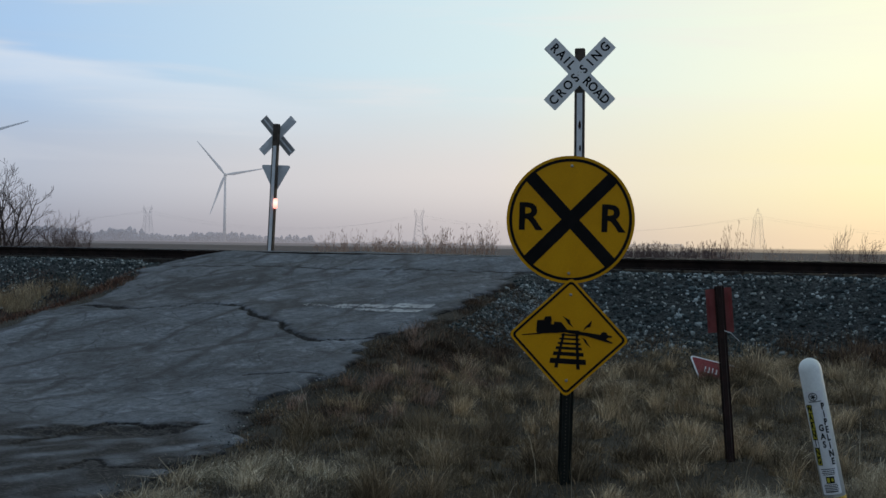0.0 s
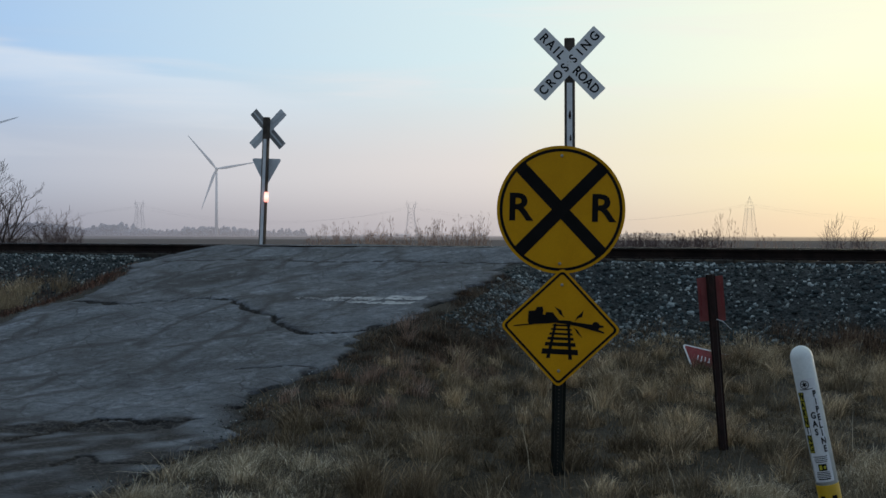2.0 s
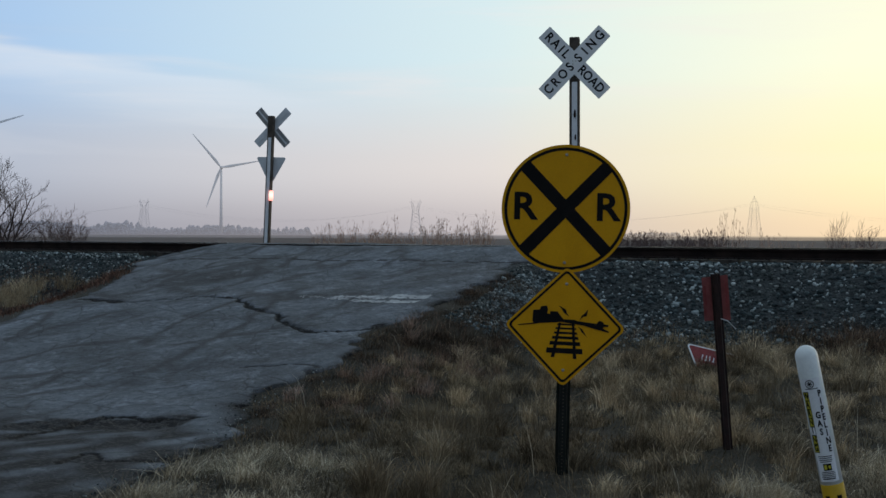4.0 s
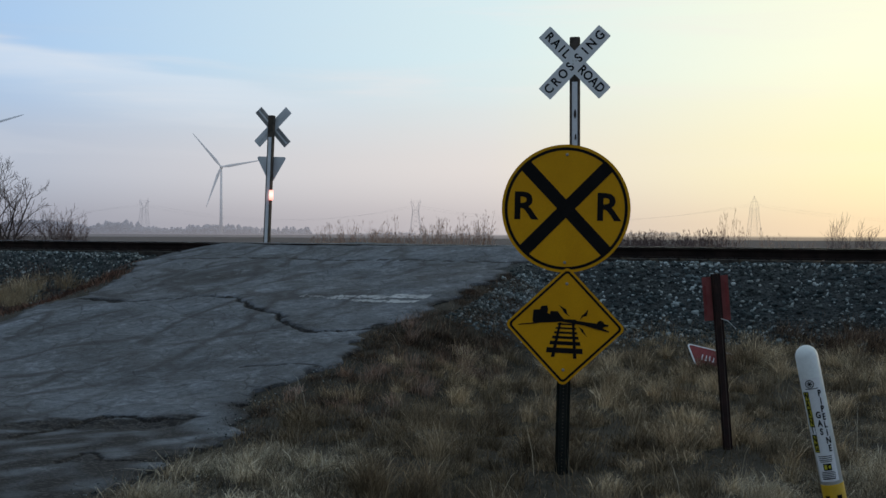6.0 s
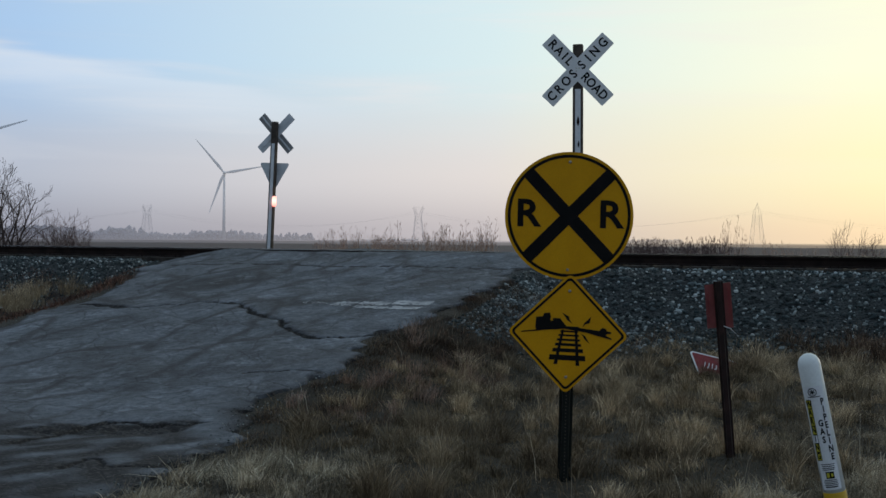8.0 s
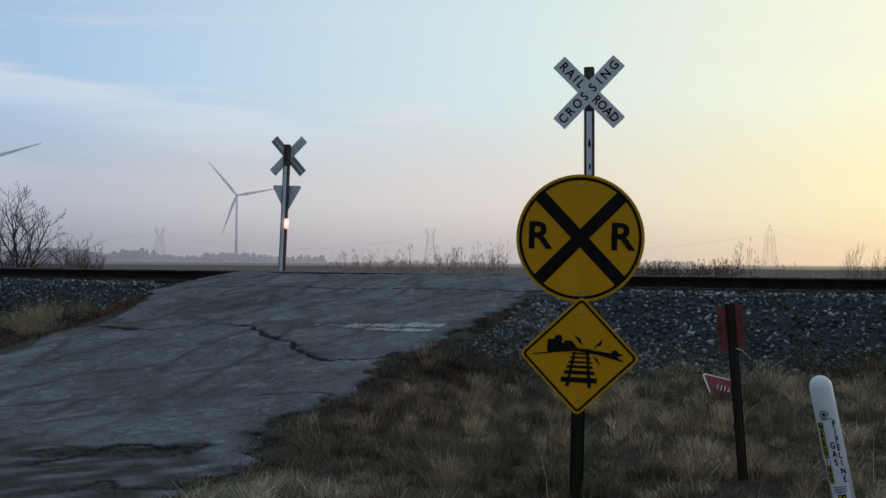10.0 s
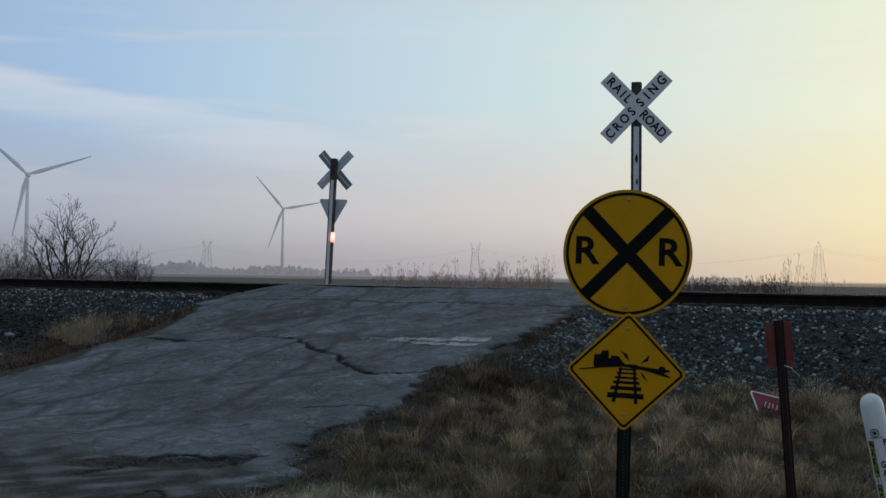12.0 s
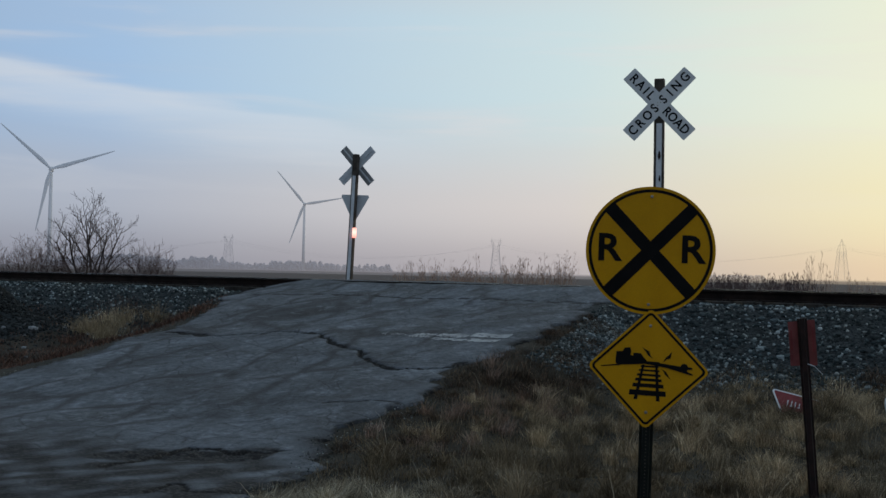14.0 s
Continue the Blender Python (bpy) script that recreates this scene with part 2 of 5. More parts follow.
TIE = worn("creosoted_timber", rgb(0.02, 0.017, 0.014), rgb(0.07, 0.058, 0.048), 0.9, scale=4, fine=40, depth=0.006)
YELLOW = worn("yellow_sheeting", rgb(0.70, 0.325, 0.003), rgb(0.78, 0.375, 0.004), 0.5, scale=3, fine=120, depth=0.0004, spec=0.15)
BLACK = worn("black_sheeting", rgb(0.004, 0.004, 0.004), rgb(0.009, 0.008, 0.008), 0.6, scale=5, fine=120, depth=0.0004, spec=0.12)
WHITE_SHEET = worn("white_sheeting", rgb(0.86, 0.865, 0.86), rgb(0.94, 0.94, 0.93), 0.45, scale=4, fine=100, depth=0.0004)
ALUMINIUM = worn("bare_aluminium", rgb(0.66, 0.69, 0.71), rgb(0.82, 0.84, 0.86), 0.5, 0.05, scale=4, fine=90, depth=0.0008)
DULL_BACK = worn("weathered_sign_back", rgb(0.26, 0.255, 0.255), rgb(0.4, 0.39, 0.38), 0.7, 0.1, scale=4, fine=60, depth=0.0008)
GALV = worn("bolt_steel", rgb(0.3, 0.27, 0.2), rgb(0.5, 0.46, 0.36), 0.4, 0.8)
POST_WOOD = worn("weathered_post_wood", rgb(0.05, 0.04, 0.032), rgb(0.13, 0.105, 0.085), 0.9, scale=5, fine=40, depth=0.006)
POST_STRIP = worn("reflective_strip", rgb(0.8, 0.82, 0.84), rgb(0.93, 0.94, 0.95), 0.4, 0.0, scale=3, fine=30)
DARK_STEEL = worn("dark_green_post_steel", rgb(0.006, 0.008, 0.006), rgb(0.014, 0.017, 0.013), 0.6, 0.1, scale=8, fine=80, spec=0.2)
RUST_POST = worn("rusty_post_steel", rgb(0.014, 0.007, 0.006), rgb(0.04, 0.018, 0.015), 0.75, 0.1, scale=8, fine=60)
RED_PAINT = worn("faded_red_paint", rgb(0.2, 0.045, 0.043), rgb(0.31, 0.08, 0.076), 0.6, scale=7, fine=70, depth=0.001)
RED_SHEET = worn("red_sheeting", rgb(0.22, 0.03, 0.035), rgb(0.33, 0.055, 0.058), 0.5, scale=7, fine=70, depth=0.0005)
PLASTIC_WHITE = worn("white_marker_plastic", rgb(0.86, 0.9, 0.88), rgb(0.92, 0.95, 0.93), 0.4, scale=6, fine=100, depth=0.0006)
PLASTIC_YELLOW = worn("yellow_marker_plastic", rgb(0.55, 0.33, 0.01), rgb(0.66, 0.4, 0.015), 0.4, scale=6, fine=100, depth=0.0006)
STICKER = worn("white_sticker", rgb(0.8, 0.81, 0.82), rgb(0.88, 0.89, 0.9), 0.45, scale=6, fine=100, depth=0.0003)
STICKER_YELLOW = worn("yellow_sticker", rgb(0.5, 0.45, 0.03), rgb(0.62, 0.55, 0.05), 0.5, scale=20, fine=100, depth=0.0003)
BARK = worn("twig_bark", rgb(0.06, 0.045, 0.04), rgb(0.12, 0.09, 0.08), 0.9, scale=4, fine=40, depth=0.004)
TWIG = worn("red_brown_twigs", rgb(0.11, 0.07, 0.062), rgb(0.17, 0.115, 0.105), 0.9, scale=3, fine=40, depth=0.002)


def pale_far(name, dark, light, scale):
    """Far things with haze painted in as pale colour, normals turned up: lit by the whole sky, from both sides alike.
    """
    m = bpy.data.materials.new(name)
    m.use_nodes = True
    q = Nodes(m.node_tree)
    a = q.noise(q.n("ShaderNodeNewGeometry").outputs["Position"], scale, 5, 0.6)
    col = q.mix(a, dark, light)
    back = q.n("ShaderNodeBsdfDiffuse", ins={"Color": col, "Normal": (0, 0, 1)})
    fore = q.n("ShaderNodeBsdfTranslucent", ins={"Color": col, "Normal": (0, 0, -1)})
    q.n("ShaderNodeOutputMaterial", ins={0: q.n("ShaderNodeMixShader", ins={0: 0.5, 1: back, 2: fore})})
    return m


# woods, pylons and cables carry the haze in their pale colours
WOODS = pale_far("hazed_far_woods", rgb(0.5, 0.5, 0.55), rgb(0.66, 0.65, 0.7), 0.03)
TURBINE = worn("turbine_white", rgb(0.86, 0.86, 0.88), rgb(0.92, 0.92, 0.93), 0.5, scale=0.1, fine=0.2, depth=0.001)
LATTICE = pale_far("hazed_galvanised_lattice", rgb(0.5, 0.5, 0.53), rgb(0.6, 0.6, 0.63), 0.3)
CABLE = pale_far("hazed_cable", rgb(0.6, 0.6, 0.63), rgb(0.66, 0.66, 0.68), 0.05)
GRASS_TAN = per_piece("dry_tan_grass", [(0.0, rgb(0.178, 0.134, 0.087)), (0.4, rgb(0.388, 0.314, 0.212)), (0.75, rgb(0.57, 0.478, 0.345)), (1.0, rgb(0.78, 0.695, 0.55))], 0.8, tufts=True)
GRASS_FROST = per_piece("frosted_grass", [(0.0, rgb(0.22, 0.185, 0.13)), (0.5, rgb(0.49, 0.44, 0.345)), (1.0, rgb(0.78, 0.75, 0.66))], 0.8, tufts=True)
LITTER = per_piece("grass_litter", [(0.0, rgb(0.06, 0.048, 0.03)), (0.6, rgb(0.18, 0.14, 0.09)), (1.0, rgb(0.4, 0.32, 0.22))], 0.9, tufts=True)
WEED_DARK = per_piece("dead_dark_weeds", [(0.0, rgb(0.05, 0.031, 0.025)), (0.6, rgb(0.15, 0.1, 0.075)), (1.0, rgb(0.36, 0.275, 0.205))], 0.9, tufts=True)
WEED_RED = per_piece("red_brown_roadside_weeds", [(0.0, rgb(0.045, 0.024, 0.02)), (0.6, rgb(0.12, 0.064, 0.05)), (1.0, rgb(0.26, 0.16, 0.125))], 0.9, tufts=True)
WEED_TAN = per_piece("tall_dead_weeds", [(0.0, rgb(0.36, 0.22, 0.155)), (0.6, rgb(0.58, 0.39, 0.29)), (1.0, rgb(0.74, 0.56, 0.44))], 0.9)


# a red reflector's returned light, painted as emission with a pale core
def build_reflector():
    m = bpy.data.materials.new("red_reflector_glow")
    m.use_nodes = True
    q = Nodes(m.node_tree)
    p = local(q)
    d = q.n("ShaderNodeVectorMath", operation="LENGTH", ins={0: q.vmath("SUBTRACT", p, (0.0, 0.0, 0.02)).outputs[0]}).outputs["Value"]
    e = q.n("ShaderNodeEmission", ins={"Color": q.ramp(q.math("MULTIPLY", d, 6.0), [(0.0, rgb(1, 0.86, 0.76)), (0.4, rgb(1, 0.5, 0.42)), (1.0, rgb(0.9, 0.24, 0.19))]), "Strength": 2.0})
    q.n("ShaderNodeOutputMaterial", ins={0: e})
    return m


REFLECTOR = build_reflector()


# ---------------------------------------------------------------- mesh helpers
class Form:
    """Collects vertices and faces for one mesh."""

    def __init__(self):
        self.v, self.f, self.m = [], [], []

    def add(self, verts, faces, slot=0):
        k = len(self.v)
        self.v.extend(tuple(p) for p in verts)
        self.f.extend(tuple(k + i for i in face) for face in faces)
        self.m.extend([slot] * len(faces))
        return self

    def box(self, lo, hi, slot=0, bevel=0.0):
        b = min(bevel, 0.45 * min(hi[i] - lo[i] for i in range(3)))
        if b <= 0:
            (x0, y0, z0), (x1, y1, z1) = lo, hi
            vs = [(x0, y0, z0), (x1, y0, z0), (x1, y1, z0), (x0, y1, z0), (x0, y0, z1), (x1, y0, z1), (x1, y1, z1), (x0, y1, z1)]
            return self.add(vs, [(3, 2, 1, 0), (4, 5, 6, 7), (0, 1, 5, 4), (1, 2, 6, 5), (2, 3, 7, 6), (3, 0, 4, 7)], slot)
        bm = bmesh.new()
        bmesh.ops.create_cube(bm, size=1.0)
        for w in bm.verts:
            w.co = Vector([lo[i] + (w.co[i] + 0.5) * (hi[i] - lo[i]) for i in range(3)])
        bmesh.ops.bevel(bm, geom=bm.edges[:] + bm.verts[:], offset=b, segments=1, affect="EDGES")
        bm.verts.index_update()
        self.add([w.co for w in bm.verts], [[w.index for w in fc.verts] for fc in bm.faces], slot)
        bm.free()
        return self

    def tube(self, pts, radii, sides=8, slot=0, caps=True):
        pts = [Vector(p) for p in pts]
        k, n = len(self.v), len(pts)
        for i, p in enumerate(pts):
            d = (pts[min(i + 1, n - 1)] - pts[max(i - 1, 0)]).normalized()
            a = d.orthogonal().normalized() if abs(d.z) < 0.9 else d.cross(Vector((0, 1, 0))).normalized()
            b = d.cross(a)
            for s in range(sides):
                t = 2 * math.pi * s / sides
                self.v.append(tuple(p + (a * math.cos(t) + b * math.sin(t)) * radii[i]))
        for i in range(n - 1):
            for s in range(sides):
                u = (s + 1) % sides
                self.f.append((k + i * sides + s, k + i * sides + u, k + (i + 1) * sides + u, k + (i + 1) * sides + s))
                self.m.append(slot)
        if caps:
            self.f.append(tuple(k + s for s in reversed(range(sides))))
            self.f.append(tuple(k + (n - 1) * sides + s for s in range(sides)))
            self.m.extend([slot, slot])
        return self

    def plate(self, outline, y0, y1, slot=0, move=(0, 0)):
        """A flat piece with this outline in x, z and its thickness from y0 (front) to y1."""
        n = len(outline)
        vs = [(x + move[0], y0, z + move[1]) for x, z in outline] + [(x + move[0], y1, z + move[1]) for x, z in outline]
        area = sum(outline[i][0] * outline[(i + 1) % n][1] - outline[(i + 1) % n][0] * outline[i][1] for i in range(n))
        front, back = tuple(range(n)), tuple(reversed(range(n, 2 * n)))
        if area < 0:
            front, back = front[::-1], back[::-1]
        sides = [(i, (i + 1) % n, n + (i + 1) % n, n + i)[:: -1 if area > 0 else 1] for i in range(n)]
        return self.add(vs, [front, back] + sides, slot)

    def ring(self, outer, inner, y0, y1, slot=0):
        n = len(outer)
        vs = [(x, y0, z) for x, z in outer] + [(x, y0, z) for x, z in inner] + [(x, y1, z) for x, z in outer] + [(x, y1, z) for x, z in inner]
        fs = []
        for i in range(n):
            j = (i + 1) % n
            fs += [(i, j, n + j, n + i), (2 * n + j, j, i, 2 * n + i), (n + i, n + j, 3 * n + j, 3 * n + i)]
        return self.add(vs, fs, slot)

    def mesh(self, name, mats, smooth=False):
        me = bpy.data.meshes.new(name)
        me.from_pydata(self.v, [], self.f)
        for mt in mats:
            me.materials.append(mt)
        if len(mats) > 1:
            me.polygons.foreach_set("material_index", self.m)
        if smooth:
            me.polygons.foreach_set("use_smooth", [True] * len(me.polygons))
        me.update()
        return me


def part(name, form, mats, parent, label="", smooth=False, at=None):
    mats = mats if isinstance(mats, (list, tuple)) else [mats]
    ob = new(name, form.mesh(name, mats, smooth))
    ob.parent = parent
    if at is not None:
        ob.matrix_basis = at
    return tagged(ob, label) if label else ob


def thing(name, m, label, category, group="", kind=""):
    ob = new(name)
    ob.empty_display_size = 0.2
    ob.matrix_basis = m
    return tagged(ob, label, category, group, kind)


def letters(text, size, y0, thick=0.0008, bold=0.0, squeeze=1.0):
    """Letters of the built-in font standing in x, z and facing -y, centred, as a Form."""
    cu = bpy.data.curves.new("letters", "FONT")
    cu.body, cu.size, cu.align_x, cu.align_y = text, size, "CENTER", "CENTER"
    cu.offset, cu.extrude, cu.resolution_u = bold, thick, 3
    ob = new("letters", cu)
    me = bpy.data.meshes.new_from_object(ob)
    fm = Form().add([(w.co.x * squeeze, y0 - w.co.z, w.co.y) for w in me.vertices], [tuple(p.vertices) for p in me.polygons])
    bpy.data.objects.remove(ob)
    bpy.data.meshes.remove(me)
    bpy.data.curves.remove(cu)
    return fm


def moved(form, m):
    form.v = [tuple(m @ Vector(p)) for p in form.v]
    return form


def circle(r, n=64):
    return [(r * math.cos(2 * math.pi * i / n), r * math.sin(2 * math.pi * i / n)) for i in range(n)]


def rounded(points, r, n=6):
    """A polygon with rounded corners."""
    out, k = [], len(points)
    for i in range(k):
        p, a, b = Vector(points[i]), Vector(points[i - 1]), Vector(points[(i + 1) % k])
        da, db = (a - p).normalized(), (b - p).normalized()
        half = da.angle(db) / 2
        cut = r / math.tan(half)
        mid = p + (da + db).normalized() * (r / math.sin(half))
        s, e = p + da * cut - mid, p + db * cut - mid
        for j in range(n + 1):
            d = s.lerp(e, j / n).normalized() * r
            out.append(tuple(mid + d))
    return out


def upright(base, top, face):
    """A pose at base whose z runs to top and whose -y looks along face."""
    z = (Vector(top) - Vector(base)).normalized()
    y = -Vector(face)
    x = y.cross(z).normalized()
    y = z.cross(x)
    m = Matrix((x, y, z)).transposed().to_4x4()
    m.translation = base
    return m


def mesh_from_arrays(name, verts, faces, mats, smooth=True, slots=None):
    """A mesh from numpy arrays; faces of one size."""
    me = bpy.data.meshes.new(name)
    n, k = faces.shape
    me.vertices.add(len(verts))
    me.vertices.foreach_set("co", np.ascontiguousarray(verts, dtype=np.float32).ravel())
    me.loops.add(n * k)
    me.loops.foreach_set("vertex_index", np.ascontiguousarray(faces, dtype=np.int32).ravel())
    me.polygons.add(n)
    me.polygons.foreach_set("loop_start", np.arange(0, n * k, k, dtype=np.int32))
    if smooth:
        me.polygons.foreach_set("use_smooth", np.ones(n, dtype=bool))
    for mt in mats:
        me.materials.append(mt)
    if slots is not None:
        me.polygons.foreach_set("material_index", slots.astype(np.int32))
    me.update(calc_edges=True)
    me.validate()
    return me


rng = np.random.default_rng(7)


def wave_noise(x, y, scale, seed):
    """Smooth uneven noise, about -1 to 1."""
    r = np.random.default_rng(seed)
    total = np.zeros_like(np.asarray(x, dtype=float))
    for k in range(14):
        a, ph, fr = r.uniform(0, 2 * np.pi), r.uniform(0, 2 * np.pi), r.uniform(0.5, 2.2) / scale
        total = total + np.sin((np.cos(a) * x + np.sin(a) * y) * fr * 2 * np.pi + ph) * (0.6 / max(fr * scale, 0.5))
    return total / 3.0


# ---------------------------------------------------------------- the lie of the land
# u runs along the road and over the track (u = 20.6 is the track's middle), v along the track to the right
U_TRACK, GAUGE = 20.6, 1.505


def smooth01(t):
    t = np.clip(t, 0, 1)
    return t * t * (3 - 2 * t)


def to_xy(u, v):
    return RD.x * u + LD.x * v, RD.y * u + LD.y * v


def to_uv(x, y):
    return RD.x * x + RD.y * y, LD.x * x + LD.y * y


def road_z(u):
    return np.interp(u, [-50, 7.5, 8.6, 9.8, 19.0, 19.5, 20.0, 21.6, 22.4, 31, 60, 400], [0, 0, 0.02, 0.1, 1.42, 1.51, 1.545, 1.545, 1.49, 1.0, 0.75, 0.75])


def bank_z(u):
    return np.interp(u, [-50, 10, 13, 15.5, 17.2, 18.8, 19.1, 22.1, 22.4, 24.6, 30, 400], [0, 0, 0.06, 0.2, 0.38, 1.25, 1.30, 1.30, 1.25, 0.6, 0.62, 0.62])


def road_left(u):
    return np.interp(u, [-40, 5, 10.9, 12.6, 13.5, 14.5, 15.9, 17.5, 18.1, 19.0, 19.7, 22, 26, 60], [-12.6, -12.9, -13.05, -13.0, -13.35, -13.4, -13.85, -14.75, -15.2, -15.75, -16.0, -15.8, -14.4, -13.6])


def road_right(u):
    return np.interp(u, [-40, 4, 6.1, 6.7, 7.5, 7.8, 8.2, 9.1, 10, 10.6, 11.3, 11.7, 12.4, 13, 14.2, 15.1, 16.5, 18, 19.5, 22, 26, 60],
                     [-5.2, -5.25, -5.36, -5.58, -5.8, -5.77, -5.94, -6.43, -6.88, -6.8, -6.74, -6.82, -7.15, -7.24, -7.1, -7.12, -7.26, -7.42, -6.9, -6.6, -6.9, -7.2])


def road_dip(u, v):
    """The asphalt falls away towards its broken corner beside the rail."""
    return 0.22 * smooth01((-14.3 - v) / 1.7) * smooth01((u - 17.2) / 1.6) * smooth01((23.0 - u) / 1.5)


def ground_z(u, v, lumps=True):
    off = bank_z(u)
    if lumps:
        x, y = to_xy(u, v)
        quiet = np.where((u > 17.0) & (u < 24.8), 0.25, 1.0)
        off = off + quiet * (0.05 * wave_noise(x, y, 2.2, 3) + 0.022 * wave_noise(x, y, 0.6, 4))
        # a dark spoil heap beside the track
        off = off + 1.2 * np.exp(-(((u - 16.4) / 0.8) ** 2 + ((v + 20.6) / 1.5) ** 2))
    out = np.maximum(v - road_right(u), road_left(u) - v)
    w = smooth01(1.0 - out / np.interp(u, [16.5, 18.6, 22.5, 26], [2.3, 0.6, 0.6, 2.0]))
    under = road_z(u) - road_dip(u, v) - 0.035 - 0.07 * smooth01(-out / 0.5)
    return np.where(out <= 0, under, off * (1 - w) + under * w)


def steps(*spans):
    vals = []
    for a, b, d in spans:
        vals.extend(np.arange(a, b, d).tolist())
    return np.array(vals + [spans[-1][1]])


def grid_faces(nu, nv):
    i, j = np.meshgrid(np.arange(nu - 1), np.arange(nv - 1), indexing="ij")
    a = (i * nv + j).ravel()
    return np.stack([a, a + nv, a + nv + 1, a + 1], axis=1)


us = steps((-4000, -400, 600), (-400, -40, 60), (-40, 0, 4), (0, 26, 0.13), (26, 60, 1.5), (60, 300, 20), (300, 4500, 350))
vs = steps((-4500, -400, 400), (-400, -60, 30), (-60, -27, 2), (-27, 7, 0.15), (7, 40, 2), (40, 400, 30), (400, 4500, 400))
UU, VV = np.meshgrid(us, vs, indexing="ij")
XX, YY = to_xy(UU, VV)
ZZ = ground_z(UU, VV)
fc = grid_faces(len(us), len(vs))
uc = UU.ravel()[fc].mean(axis=1)
vc = VV.ravel()[fc].mean(axis=1)
heap = ((uc - 16.4) / 1.4) ** 2 + ((vc + 20.4) / 2.1) ** 2 < 1
slot = np.where(uc > 24.4, 1, np.where((uc > 17.1) | ((uc > 16.2) & (vc > -8)) | heap, 2, 0))
ground = new("ground", mesh_from_arrays("ground", np.stack([XX.ravel(), YY.ravel(), ZZ.ravel()], 1), fc, [SOIL, FIELD, GRAVEL], True, slot))
tagged(ground, "brown winter soil of verge, rail embankment and flat field", "ground", kind="structure")

# ---------------------------------------------------------------- the road
CRACKS = (  # u, v of each broken seam, its half width and its depth
    (((14.15, -12.95), (14.16, -12.62), (13.96, -12.14), (14.09, -11.85), (14.33, -11.5), (14.56, -11.16), (14.55, -10.63), (14.46, -10.31), (13.99, -9.82), (13.71, -9.34),
      (13.56, -9.06), (13.09, -8.61), (12.73, -8.12), (12.68, -7.88), (12.86, -7.65), (13.07, -7.41), (13.43, -7.32)), 0.033, 0.045),
    (((14.15, -12.95), (14.16, -12.62), (13.96, -12.14)), 0.085, 0.06),
    (((14.46, -10.31), (13.99, -9.82), (13.71, -9.34)), 0.042, 0.05),
    (((13.56, -9.06), (13.09, -8.61), (12.73, -8.12), (12.68, -7.88), (12.86, -7.65)), 0.046, 0.06),
    (((7.53, -7.7), (7.81, -7.74), (8.06, -7.73), (8.51, -7.81), (8.74, -7.75), (8.79, -7.61), (8.77, -7.29), (9.0, -6.88)), 0.045, 0.05),
    (((6.78, -6.47), (7.2, -6.6), (7.2, -6.49), (7.02, -6.25), (7.12, -6.14), (7.24, -6.02), (7.56, -5.89), (7.77, -5.77)), 0.018, 0.03),
    (((17.81, -14.31), (18.04, -13.19), (18.05, -11.7), (18.06, -10.19), (18.2, -8.62), (18.18, -7.4)), 0.045, 0.022),
    (((11.06, -6.75), (11.2, -7.2), (10.9, -7.7)), 0.022, 0.02),
)


def seam_distance(u, v, path):
    best = np.full(u.shape, 9.0)
    for (u0, v0), (u1, v1) in zip(path[:-1], path[1:]):
        du, dv = u1 - u0, v1 - v0
        t = np.clip(((u - u0) * du + (v - v0) * dv) / (du * du + dv * dv), 0, 1)
        best = np.minimum(best, np.hypot(u - u0 - t * du, v - v0 - t * dv))
    return best


ru = steps((-30, 4, 2), (4, 9.5, 0.03), (9.5, 16, 0.045), (16, 23, 0.09), (23, 60, 1.0))
rt = np.concatenate([[0.0], np.linspace(0.004, 0.996, 210), [1.0]])
RU, RT = np.meshgrid(ru, rt, indexing="ij")
ragged = 0.09 * wave_noise(RU, RU * 0, 0.8, 11) + 0.05 * wave_noise(RU, RU * 0, 0.22, 12)
ragged2 = 0.17 * wave_noise(RU, RU * 0, 0.9, 13) + 0.08 * wave_noise(RU, RU * 0, 0.25, 14)
L, Rr = road_left(RU) + ragged, road_right(RU) + ragged2
RV = L + (Rr - L) * RT
RX, RY = to_xy(RU, RV)
RZ = road_z(RU) - road_dip(RU, RV) + 0.014 * wave_noise(RX, RY, 2.4, 15) + 0.006 * wave_noise(RX, RY, 0.5, 16)
deep = np.zeros_like(RZ)
wob_u, wob_v = 0.06 * wave_noise(RX, RY, 0.5, 17), 0.06 * wave_noise(RX, RY, 0.45, 18)
for path, half, depth in CRACKS:
    d = seam_distance(RU + wob_u, RV + wob_v, path)
    wide = half * (1.0 + 0.3 * wave_noise(RX, RY, 0.7, 19))
    deep = np.maximum(deep, depth * smooth01(1.3 - d / np.maximum(wide, 0.012)))
# the worn-through strip below the second seam
strip = np.exp(-(((RU - 8.42 + 0.5 * np.clip(-7.5 - RV, -0.5, 2.0)) / 0.36) ** 2)) * smooth01((RV + 8.6) / 0.6) * smooth01((-6.7 - RV) / 0.3)
RZ = RZ - deep - 0.035 * strip * (0.6 + 0.5 * wave_noise(RX, RY, 0.18, 20))
RZ -= 0.045 * np.exp(-np.minimum(RV - L, Rr - RV) / 0.1) * (0.6 + 0.5 * wave_noise(RX, RY, 0.35, 25))
RZ[:, 0] -= 0.12
RZ[:, -1] -= 0.12
rf = grid_faces(len(ru), len(rt))
road = new("road", mesh_from_arrays("road", np.stack([RX.ravel(), RY.ravel(), RZ.ravel()], 1), rf, [ASPHALT]))
soiled = np.clip(np.maximum(np.clip(deep / 0.016, 0, 1.5), 1.7 * strip * (0.8 + 0.35 * wave_noise(RX, RY, 0.3, 21))), 0, 1.3)
